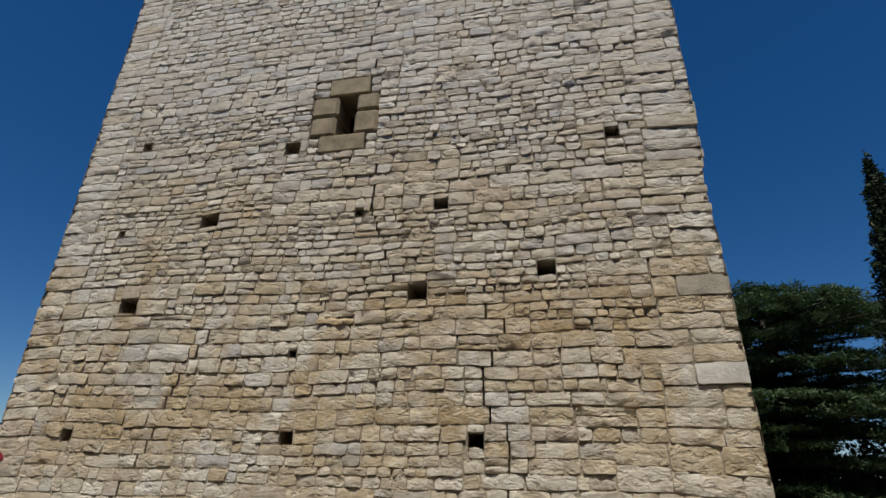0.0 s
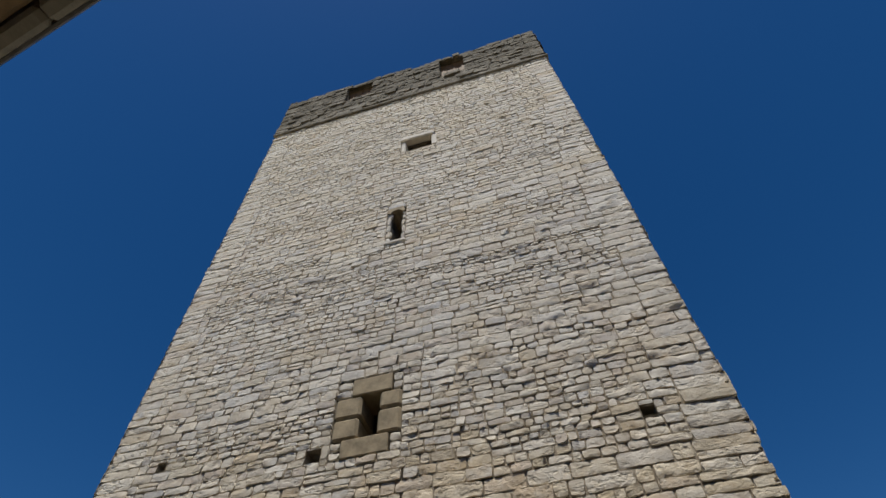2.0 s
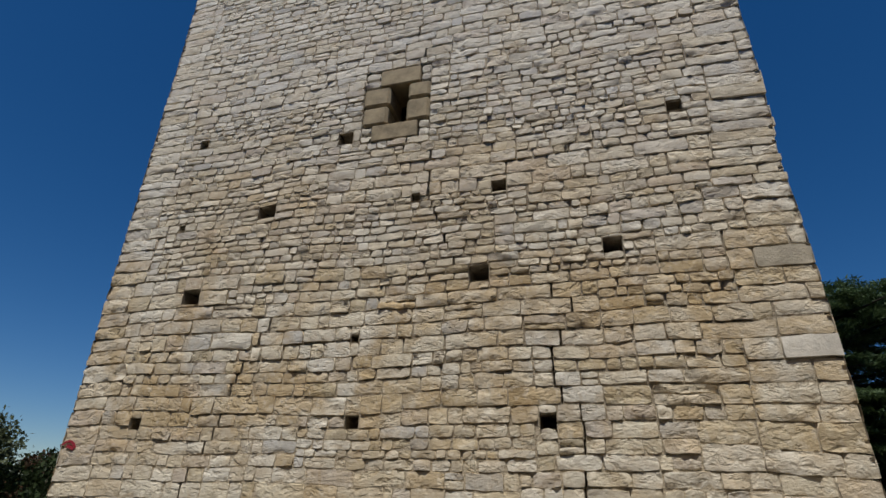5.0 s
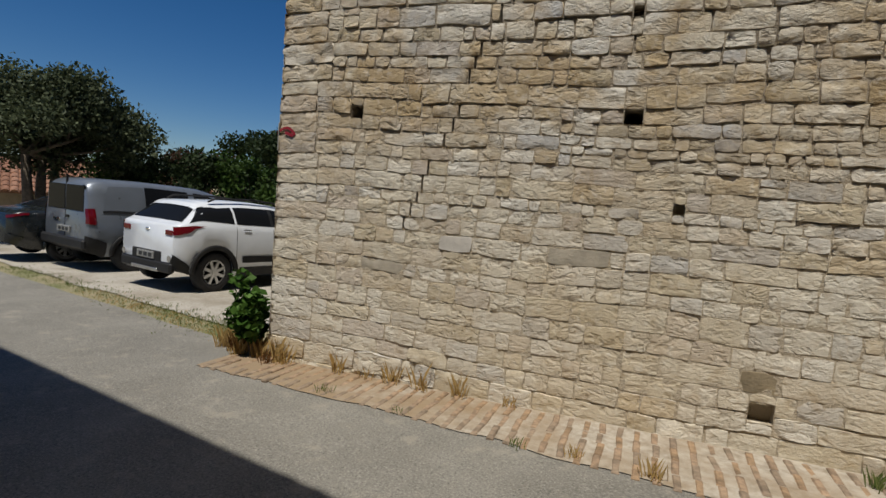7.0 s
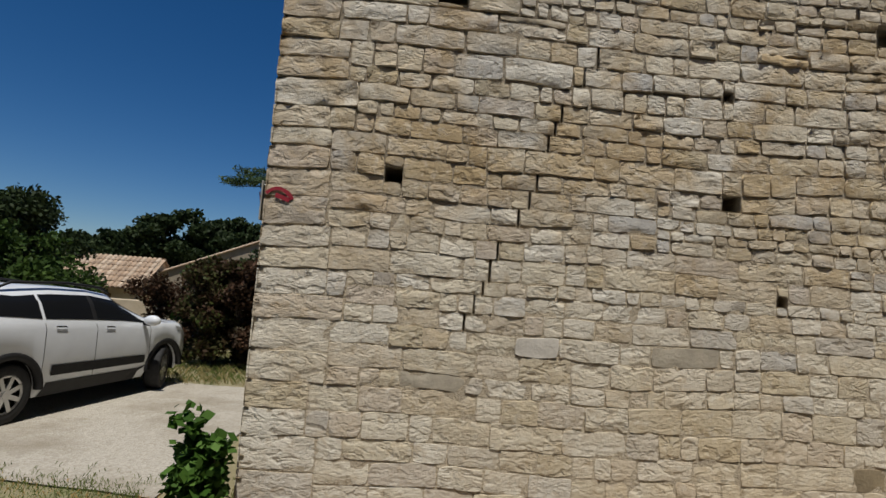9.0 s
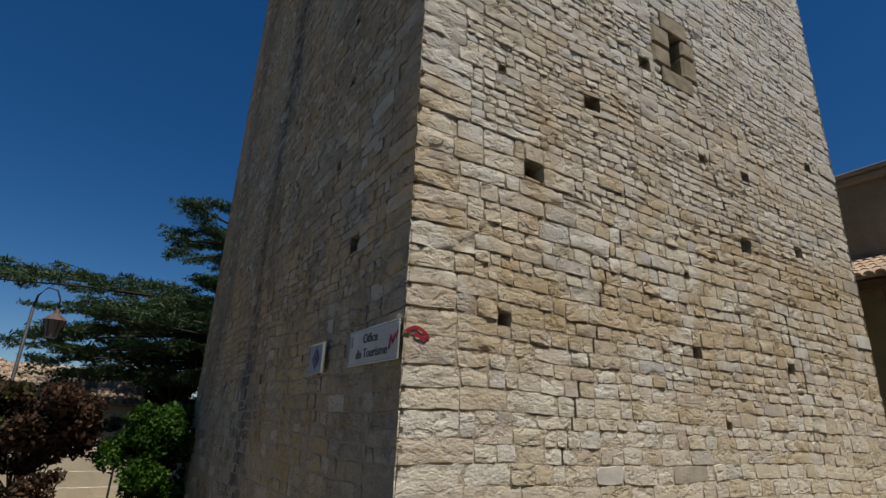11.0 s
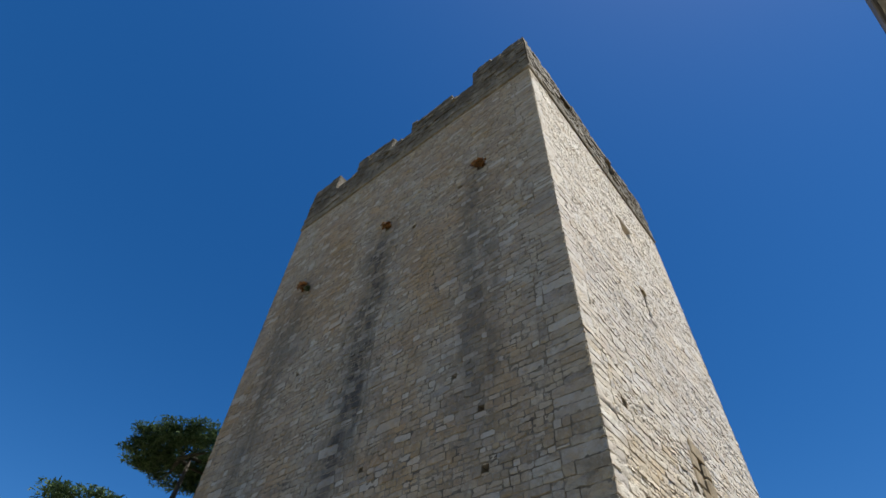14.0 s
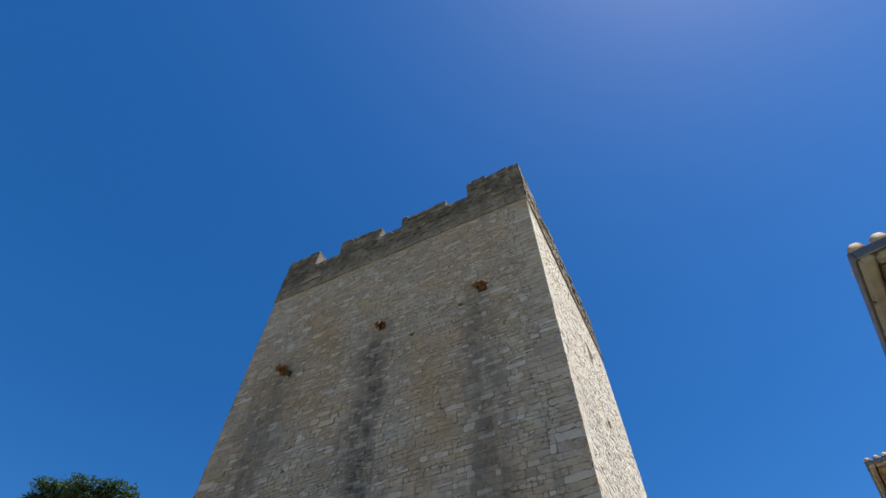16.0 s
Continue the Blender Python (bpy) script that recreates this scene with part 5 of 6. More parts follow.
# house at the lane's far end, with a lean-to
END_WALL = plaster("brown_old_render", (0.21, 0.165, 0.11), (0.33, 0.27, 0.185))
east = empty("end_house", pose(13.1, -3.0, 0), "old rendered house closing the lane, with a tiled lean-to", "house")
part("wall", box_bm(0, 0.5, -3, 9.5, -0.5, 7.55), END_WALL, east)
part("wall", box_bm(0.5, 8, -3, -2.5, -0.5, 7.55), END_WALL, east)
part("wall", box_bm(0.5, 8, 9.0, 9.5, -0.5, 7.55), END_WALL, east)
part("cornice", box_bm(-0.16, 0.4, -3.1, 9.6, 7.55, 7.72, 0.03), GREY_WALL, east, "grey stone cornice")
part("cornice", box_bm(-0.26, 0.4, -3.15, 9.65, 7.725, 7.83, 0.02), GREY_WALL, east, "grey stone cornice")
tiled_roof("roof", Matrix.Translation((0.5, 9.6, 7.8)) @ Matrix.Rotation(-math.pi / 2, 4, "Z"), 12.7, 7.5, 1.2, east)
tiled_roof("lean_to_roof", Matrix.Translation((-2.3, 7.5, 4.7)) @ Matrix.Rotation(-math.pi / 2, 4, "Z"), 7.0, 2.3, 0.95, east)
part("beam", box_bm(-2.2, -2.02, 0.5, 7.4, 4.42, 4.64, 0.01), SHUTTER, east)
for y in (0.6, 3.9, 7.2):
    part("post", box_bm(-2.2, -2.02, y, y + 0.18, -0.4, 4.42, 0.01), SHUTTER, east)
part("inner_wall", box_bm(-0.3, 0.0, 0.5, 7.4, -0.4, 4.9), GREY_WALL, east)


def cottage(x, y, turn, length, depth, eave, ridge, label, wall_m, base=-1.6, clay=None):
    h = empty("cottage", pose(x, y, 0, 0, 0, turn), label, "house")
    part("wall", box_bm(-length / 2, length / 2, -depth / 2, -depth / 2 + 0.3, base, eave), wall_m, h)
    part("wall", box_bm(-length / 2, length / 2, depth / 2 - 0.3, depth / 2, base, eave), wall_m, h)
    for s in (-1, 1):
        V = [(s * length / 2 + o, q, z) for o in (-0.15, 0.15) for q, z in ((-depth / 2, base), (depth / 2, base), (depth / 2, eave), (0, ridge), (-depth / 2, eave))]
        F = [(4, 3, 2, 1, 0), (5, 6, 7, 8, 9)] + [(k, (k + 1) % 5, 5 + (k + 1) % 5, 5 + k) for k in range(5)]
        part_of("gable_wall", V, F, wall_m, h)
    run = depth / 2 + 0.35
    fall = (ridge - eave) * run / (depth / 2)
    tiled_roof("roof", Matrix.Translation((-length / 2 - 0.3, -run, ridge - fall)), length + 0.6, run, fall, h, 0.24, clay=clay)
    tiled_roof("roof", Matrix.Translation((length / 2 + 0.3, run, ridge - fall)) @ Matrix.Rotation(math.pi, 4, "Z"), length + 0.6, run, fall, h, 0.24, clay=clay)
    for q in (-0.25, 0.22):
        w = part("window", box_bm(q * length - 0.4, q * length + 0.4, -depth / 2 - 0.012, -depth / 2 + 0.04, eave - 1.5, eave - 0.5, 0.01), SHUTTER, h, "closed brown shutters")
    return h


def gable_house(left, ridge, right, y0, y1, label, wall_m, base=-1.6):
    """A house end on: a broad gable whose ridge stands off centre; left, ridge and right are (x, z)."""
    h = empty("gable_house", pose(ridge[0], y0, 0), label, "house")
    x0, x1 = left[0] - ridge[0], right[0] - ridge[0]
    for name, y in (("gable_wall", 0.0), ("gable_wall", y1 - y0 - 0.35)):
        outline = [(x0, base), (x1, base), (x1, right[1]), (0, ridge[1]), (x0, left[1])]
        V = [(x, y + o, z) for o in (0, 0.35) for x, z in outline]
        part_of(name, V, [(0, 1, 2, 3, 4), (9, 8, 7, 6, 5)] + [(k, 5 + k, 5 + (k + 1) % 5, (k + 1) % 5) for k in range(5)], wall_m, h)
    for x, top in ((x0, left[1]), (x1 - 0.35, right[1])):
        part("side_wall", box_bm(x, x + 0.35, 0.36, y1 - y0 - 0.36, base, top - 0.12), wall_m, h)
    for foot, turn in ((left, -90), (right, 90)):
        run = abs(foot[0] - ridge[0]) + 0.25
        drop = (ridge[1] - foot[1]) * run / (run - 0.25)
        along = y1 - y0 + 0.3
        m = Matrix.Translation((-run if turn < 0 else run, along - 0.15 if turn < 0 else -0.15, ridge[1] - drop + 0.06)) @ Matrix.Rotation(math.radians(turn), 4, "Z")
        tiled_roof("roof", m, along, run, drop, h, 0.24)
    w = part("window", box_bm(x0 * 0.72 - 0.25, x0 * 0.72 + 0.25, -0.012, 0.05, left[1] - 0.75, left[1] - 0.25, 0.01), SHUTTER, h, "small dark window")
    part("frame", box_bm(x0 * 0.72 - 0.3, x0 * 0.72 - 0.25, -0.03, 0.04, left[1] - 0.8, left[1] - 0.2, 0.005), WHITE, w)
    return h


gable_house((-12.2, 1.55), (-6.9, 3.7), (-5.5, 3.35), 25.0, 33.0, "grey rubble house end on, with a long tiled slope", GREY_WALL)
cottage(-15.1, 25.0, 4, 5.6, 4.4, 0.95, 2.3, "low tile-roofed cottage with pale walls", PALE_WALL)
cottage(-2.9, 23.2, 0, 5.2, 5.0, 1.95, 3.15, "tile-roofed cottage behind the cedar", PALE_WALL)
# brown walls and dulled tiles paint in the shade of the trees around it
cottage(-19.5, 9.5, 60, 12.0, 6.0, 0.9, 1.95, "long low house with an orange tile roof", END_WALL, clay=TERRACOTTA_SHADED)
wall_b = tagged(part("boundary_wall", box_bm(-14, 3.5, 12.3, 12.6, -0.9, 0.75, 0.02), PALE_WALL, None), "low pale rendered boundary wall behind the shrubs", "wall")

# wire fence beside the bush
fence = empty("wire_fence", pose(-0.2, 10.7, ground_z(0, 10.7)), "green wire fence between slim posts", "fence")
for k in range(5):
    V, F = [], []
    tube(V, F, [(-4 + k * 1.6, 0, -0.2), (-4 + k * 1.6, 0, 1.25)], [0.022, 0.022], 8)
    part_of("post", V, F, IRON, fence)
for z in (0.3, 0.6, 0.9, 1.2):
    V, F = [], []
    tube(V, F, [(-4, 0, z), (2.4, 0, z)], [0.004, 0.004], 5)
    part_of("wire", V, F, GALV, fence)

# street lamp: a lantern hung from a curved bracket on a slim pole
GLASS_M = paint("frosted_lantern_glass", (0.22, 0.17, 0.15), 0.3)
lamp = empty("street_lamp", pose(-3.3, 12.72, ground_z(-3, 13.25) - 0.16), "black iron street lamp with a hanging lantern", "street lamp")
V, F = [], []
tube(V, F, [(0, 0, -0.2), (0, 0, 0.8), (0, 0, 0.85), (0, 0, 4.3)], [0.07, 0.065, 0.045, 0.035], 10)
part_of("pole", V, F, IRON, lamp, "", True)
V, F = [], []
tube(V, F, [(0, 0, 4.3), (0.03, 0, 4.6), (0.18, 0, 4.82), (0.38, 0, 4.78), (0.48, 0, 4.55), (0.48, 0, 4.3)], [0.03, 0.026, 0.024, 0.022, 0.02, 0.02], 8)
part_of("bracket", V, F, IRON, lamp, "", True)
bm = bmesh.new()
bmesh.ops.create_cone(bm, cap_ends=True, segments=6, radius1=0.13, radius2=0.22, depth=0.4, matrix=Matrix.Translation((0.48, 0, 3.85)))
lantern = part("lantern", bm, GLASS_M, lamp, "six-sided frosted glass lantern")
bm = bmesh.new()
bmesh.ops.create_cone(bm, cap_ends=True, segments=12, radius1=0.27, radius2=0.08, depth=0.16, matrix=Matrix.Translation((0.48, 0, 4.13)))
bmesh.ops.create_cone(bm, cap_ends=True, segments=12, radius1=0.08, radius2=0.03, depth=0.14, matrix=Matrix.Translation((0.48, 0, 4.27)))
part("cap", bm, COPPER, lantern, "red-brown metal cap")
for k in range(6):
    w = math.pi * k / 3
    V, F = [], []
    tube(V, F, [(0.48 + 0.132 * math.cos(w), 0.132 * math.sin(w), 3.65), (0.48 + 0.224 * math.cos(w), 0.224 * math.sin(w), 4.06)], [0.012, 0.012], 5)
    part_of("rib", V, F, IRON, lantern)

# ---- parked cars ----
# white paint with the blue of skylight mixed into its base colour
CAR_WHITE = paint("sky_tinted_white_paint", (0.74, 0.77, 0.81), 0.2, 0, 0.6)
CAR_SILVER = paint("silver_blue_car_paint", (0.20, 0.225, 0.26), 0.32, 0.4, 0.5)
CAR_DARK = paint("dark_grey_car_paint", (0.016, 0.02, 0.022), 0.25, 0.1, 0.3)
CAR_GLASS = paint("tinted_car_glass", (0.010, 0.011, 0.013), 0.09)
CAR_GLASS.node_tree.nodes["Principled BSDF"].inputs["Specular IOR Level"].default_value = 0.06
CLADDING = plain("black_plastic_cladding", (0.022, 0.022, 0.023), 0.55, 0, 0.2)
CLADDING.node_tree.nodes["Principled BSDF"].inputs["Specular IOR Level"].default_value = 0.2
RUBBER = plain("tyre_rubber", (0.02, 0.02, 0.021), 0.8, 0, 0.3, 20)
ALLOY = plain("alloy_wheel", (0.55, 0.55, 0.55), 0.3, 0.9, 0.1)
TAIL_RED = paint("red_lamp_lens", (0.12, 0.004, 0.008), 0.12)
CHROME = plain("chrome_trim", (0.7, 0.7, 0.7), 0.15, 1.0, 0.05)
PLATE = paint("plate_white", (0.26, 0.26, 0.25), 0.4)


class Shell:
    """The skin of a car: x from the tail forward, a half section of ten points at each x, wheel arches cut from its lower edge."""

    def __init__(self, spec):
        self.s = spec

    def at(self, key, x):
        k = self.s[key]
        return float(np.interp(x, k[0], k[1]))

    def section(self, x):
        s = self.s
        w, wr, belt, top, zb = self.at("width", x), self.at("roof_width", x), self.at("belt", x), self.at("top", x), self.at("bottom", x)
        top = max(top, belt + 0.012)
        wr = min(wr, w * 0.95)
        k = min(1.0, (top - belt) / 0.3)
        wr = w * 0.93 + (wr - w * 0.93) * k
        pts = [[0, zb], [w * 0.9, zb], [w * 0.985, zb + 0.13], [w, zb + 0.52 * (belt - zb)], [w * 0.985, belt - 0.07], [w * 0.955, belt],
               [wr + (w * 0.955 - wr) * 0.45, belt + (top - belt) * 0.55], [wr, top - 0.085 * k], [wr * 0.86, top - 0.02 * k], [0, top]]
        for xw in s["wheels"]:
            d = abs(x - xw)
            if d < s["arch"]:
                za = s["radius"] + math.sqrt(s["arch"] ** 2 - d * d)
                for i, lift in ((1, 0), (2, 0.012), (3, 0.03), (4, 0.05)):
                    pts[i][1] = max(pts[i][1], min(za + lift, belt - 0.06 + lift * 0.3))
        return pts

    def point(self, x, t, side, out=0.0):
        p = self.section(x)
        i = min(8, int(t))
        f = t - i
        y, z = p[i][0] + (p[i + 1][0] - p[i][0]) * f, p[i][1] + (p[i + 1][1] - p[i][1]) * f
        dy, dz = p[i + 1][0] - p[i][0], p[i + 1][1] - p[i][1]
        n = math.hypot(dy, dz) + 1e-9
        return Vector((x - (out if x < 0.12 else 0), side * (y + out * dz / n), z - out * dy / n))

    def body(self, material, parent):
        L = self.s["length"]
        xs = sorted({round(v, 3) for v in [*np.linspace(0, L, 64), *[c + self.s["arch"] * math.cos(a) for c in self.s["wheels"] for a in np.linspace(0, math.pi, 15)]]})
        V, F, U = [], [], []
        for x in xs:
            p = self.section(x)
            V += [Vector((x, y, z)) for y, z in p] + [Vector((x, -y, z)) for y, z in p[8:0:-1]]
        k = 18
        for i in range(len(xs) - 1):
            for q in range(k):
                a, b, c, d = i * k + q, i * k + (q + 1) % k, (i + 1) * k + (q + 1) % k, (i + 1) * k + q
                (U if q in (0, 17) else F).append((a, d, c, b))
        F += [tuple(range(k)), tuple((len(xs) - 1) * k + q for q in reversed(range(k)))]
        body = part_of("body", V, F, material, parent, "", True)
        part_of("underbody", V, U, CLADDING, parent, "dark underside")
        return body

    def patch(self, name, corners, material, parent, label="", out=0.006, n=8, m=4):
        """A piece of skin laid on the body: corners give (x, section place) bottom rear, bottom front, top front, top rear; both sides."""
        made = []
        for side in (-1, 1):
            V, F = [], []
            for j in range(m + 1):
                for i in range(n + 1):
                    u, v = i / n, j / m
                    a = [corners[0][q] + (corners[1][q] - corners[0][q]) * u for q in (0, 1)]
                    b = [corners[3][q] + (corners[2][q] - corners[3][q]) * u for q in (0, 1)]
                    V.append(self.point(a[0] + (b[0] - a[0]) * v, a[1] + (b[1] - a[1]) * v, side, out))
            k = n + 1
            F = [(j * k + i, j * k + i + 1, (j + 1) * k + i + 1, (j + 1) * k + i) for j in range(m) for i in range(n)]
            if side > 0:
                F = [f[::-1] for f in F]
            made.append(part_of(name, V, F, material, parent, label, True))
        return made

    def across(self, name, x0, x1, t0, material, parent, label="", out=0.006, n=6):
        """A pane that spans the car over its top, from one side to the other."""
        V, F = [], []
        cols = [(t, -1) for t in np.linspace(t0, 9, 5)] + [(t, 1) for t in np.linspace(9, t0, 5)[1:]]
        for i in range(n + 1):
            for t, s in cols:
                V.append(self.point(x0 + (x1 - x0) * i / n, t, s, out))
        k = len(cols)
        F = [(i * k + q, i * k + q + 1, (i + 1) * k + q + 1, (i + 1) * k + q) for i in range(n) for q in range(k - 1)]
        return part_of(name, V, [f[::-1] for f in F], material, parent, label, True)


def wheel(parent, x, y, radius, spokes, steer=0.0, width=0.2, rim_m=None):
    """A wheel: tyre with rounded shoulders, rim, spokes and hub; its outer face towards +y or -y."""
    s = 1 if y > 0 else -1
    hub = empty("wheel", pose(x, y, radius, 0, 0, steer), "", "")
    del_keys = [k for k in ("label", "category") if k in hub]
    for k in del_keys:
        del hub[k]
    hub.parent = parent
    V, F, seg = [], [], 28
    prof = [(0.62, 0.5), (0.66, 0.47), (0.72, 0.5), (0.93, 0.52), (1.0, 0.40), (1.0, -0.40), (0.93, -0.52), (0.66, -0.5), (0.62, -0.4)]
    for k in range(seg):
        w = 2 * math.pi * k / seg
        V += [(math.cos(w) * radius * r, s * width * o, math.sin(w) * radius * r) for r, o in prof]
    q = len(prof)
    F = [(k * q + i, k * q + i + 1, ((k + 1) % seg) * q + i + 1, ((k + 1) % seg) * q + i) for k in range(seg) for i in range(q - 1)]
    part_of("tyre", V, F, RUBBER, hub, "", True)
    bm = bmesh.new()
    turn = Matrix.Rotation(math.pi / 2, 4, "X")
    bmesh.ops.create_cone(bm, cap_ends=True, segments=20, radius1=radius * 0.13, radius2=radius * 0.13, depth=0.05, matrix=Matrix.Translation((0, s * width * 0.42, 0)) @ turn)
    for k in range(spokes):
        w = 2 * math.pi * (k + 0.5) / spokes
        for da in (-0.1, 0.1) if spokes < 7 else (0.0,):
            m = Matrix.Rotation(w + da, 4, "Y") @ Matrix.Translation((radius * 0.37, s * width * 0.42, 0)) @ Matrix.Diagonal((radius * 0.52, 0.025, radius * (0.085 if spokes < 7 else 0.15), 1))
            bmesh.ops.create_cube(bm, size=1, matrix=m)
    inner, outer = [], []
    for k in range(seg):
        w = 2 * math.pi * k / seg
        inner.append(bm.verts.new((math.cos(w) * radius * 0.57, s * width * 0.44, math.sin(w) * radius * 0.57)))
        outer.append(bm.verts.new((math.cos(w) * radius * 0.645, s * width * 0.49, math.sin(w) * radius * 0.645)))
    for k in range(seg):
        bm.faces.new((inner[k], inner[(k + 1) % seg], outer[(k + 1) % seg], outer[k]))
    part("rim", bm, rim_m or ALLOY, hub)
    bm = bmesh.new()
    bmesh.ops.create_cone(bm, cap_ends=True, segments=20, radius1=radius * 0.63, radius2=radius * 0.63, depth=0.02, matrix=Matrix.Translation((0, s * width * 0.1, 0)) @ turn)
    part("brake_disc", bm, CLADDING, hub)
    return hub


def car(name, x, y, turn, spec, colour, label):
    """Shared by the three cars: body, wheels, arches, underside."""
    z = ground_z(x, y)
    root = empty(name, pose(x, y, z, 0, 0.8, turn), label, "car")
    sh = Shell(spec)
    sh.body(colour, root)
    for xw, st in zip(spec["wheels"], (0, spec.get("steer", 0))):
        half = sh.at("width", xw)
        for s in (-1, 1):
            wheel(root, xw, s * (half - 0.11), spec["radius"], spec["spokes"], st, 0.2, spec.get("rim"))
            V, F = [], []
            for k in range(17):
                a = math.pi * k / 16
                for r, o in ((spec["arch"] - 0.012, -0.05), (spec["arch"] - 0.012, 0.012), (spec["arch"] + 0.055, 0.012), (spec["arch"] + 0.062, -0.004)):
                    V.append((xw + r * math.cos(a), s * (half + o), spec["radius"] + r * math.sin(a)))
            F = [(4 * k + q, 4 * k + 4 + q, 4 * k + 5 + q, 4 * k + 1 + q) for k in range(16) for q in range(3)]
            part_of("wheel_arch_trim", V, F if s > 0 else [f[::-1] for f in F], spec["arch_m"], root, "", True)
    return root, sh


def bar_plate(root, sh, x, z, width):
    plate = part("number_plate", box_bm(x - 0.012, x + 0.02, -width / 2, width / 2, z - 0.055, z + 0.055, 0.004), PLATE, root, "white plate with dark bars")
    for k in range(3):
        part("plate_bar", box_bm(x - 0.016, x - 0.012, -width * 0.4 + k * width * 0.28, -width * 0.4 + k * width * 0.28 + width * 0.2, z - 0.03, z + 0.03), BLACK, plate)


# white crossover hatchback
HATCH = {"length": 3.9, "wheels": (0.62, 3.17), "arch": 0.375, "radius": 0.315, "spokes": 8, "steer": 22, "arch_m": CLADDING,
         "width": ([0, 0.05, 0.16, 0.4, 1.2, 3.0, 3.55, 3.78, 3.9], [0.69, 0.755, 0.81, 0.838, 0.85, 0.845, 0.82, 0.74, 0.56]),
         "roof_width": ([0, 0.5, 1.4, 2.4, 2.9], [0.56, 0.6, 0.62, 0.6, 0.58]),
         "belt": ([0, 0.25, 0.8, 2.8, 3.1, 3.62, 3.8, 3.9], [1.02, 1.06, 1.05, 0.97, 0.98, 0.9, 0.8, 0.68]),
         "top": ([0, 0.12, 0.26, 0.42, 0.62, 1.2, 1.8, 2.2, 2.9, 3.1], [1.03, 1.08, 1.22, 1.38, 1.425, 1.455, 1.445, 1.39, 1.02, 0.985]),
         "bottom": ([0, 0.2, 0.7, 3.15, 3.7, 3.9], [0.44, 0.3, 0.22, 0.22, 0.26, 0.38])}
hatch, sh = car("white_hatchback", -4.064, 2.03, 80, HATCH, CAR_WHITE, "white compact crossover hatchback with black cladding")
sh.patch("side_window", [(0.62, 5.3), (0.98, 5.2), (0.98, 6.85), (0.72, 6.75)], CAR_GLASS, hatch)
sh.patch("side_window", [(1.02, 5.2), (1.72, 5.2), (1.72, 6.9), (1.02, 6.85)], CAR_GLASS, hatch)
sh.patch("side_window", [(1.79, 5.2), (2.72, 5.2), (2.2, 6.85), (1.79, 6.9)], CAR_GLASS, hatch)
sh.patch("pillar_trim", [(1.72, 5.2), (1.79, 5.2), (1.79, 6.9), (1.72, 6.9)], CLADDING, hatch)
sh.patch("pillar_trim", [(0.2, 5.5), (0.62, 5.3), (0.72, 6.75), (0.43, 7.3)], CAR_GLASS, hatch, "black rear pillar")
sh.across("rear_window", 0.135, 0.405, 7.55, CAR_GLASS, hatch)
sh.across("windscreen", 2.25, 2.85, 7.3, CAR_GLASS, hatch)
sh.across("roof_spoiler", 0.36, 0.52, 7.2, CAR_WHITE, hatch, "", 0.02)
sh.patch("tail_lamp", [(0.0, 3.7), (0.2, 3.9), (0.44, 4.75), (0.0, 4.9)], TAIL_RED, hatch, "red wraparound tail lamp", 0.01)
sh.patch("rear_bumper", [(0.0, 1.0), (0.24, 1.0), (0.2, 2.0), (0.0, 2.2)], CLADDING, hatch, "black plastic bumper", 0.012)
sh.patch("sill_cladding", [(1.05, 1.02), (2.83, 1.02), (2.8, 2.1), (1.08, 2.1)], CLADDING, hatch, "black sill cladding", 0.008)
sh.patch("rubbing_strip", [(1.12, 2.35), (2.7, 2.35), (2.7, 2.75), (1.12, 2.75)], CLADDING, hatch, "black strip along the doors", 0.012, 8, 1)
for x in (1.0, 1.755, 2.78):
    sh.patch("door_seam", [(x, 2.0), (x + 0.008, 2.0), (x + 0.008, 5.0), (x, 5.0)], CLADDING, hatch, "", 0.002, 1, 6)
part("bumper_valance", box_bm(-0.035, 0.06, -0.68, 0.68, 0.3, 0.47, 0.03), CLADDING, hatch, "black lower bumper")
part("skid_plate", box_bm(-0.04, 0.04, -0.36, 0.36, 0.3, 0.36, 0.01), ALLOY, hatch)
for s in (-1, 1):
    part("tail_lamp_inner", box_bm(-0.012, 0.05, min(s * 0.46, s * 0.69), max(s * 0.46, s * 0.69), 0.86, 0.98, 0.03), TAIL_RED, hatch, "red inner tail lamp")
part("plate_recess", box_bm(-0.015, 0.05, -0.4, 0.4, 0.45, 0.62, 0.02), CLADDING, hatch)
bar_plate(hatch, sh, -0.018, 0.54, 0.46)
part("badge", box_bm(-0.012, 0.03, -0.06, 0.06, 0.9, 0.96, 0.02), CHROME, hatch)
for x in (1.12, 1.9):
    sh.patch("door_handle", [(x, 4.3), (x + 0.16, 4.3), (x + 0.15, 4.55), (x + 0.01, 4.55)], CHROME, hatch, "chrome door handle", 0.016, 3, 1)
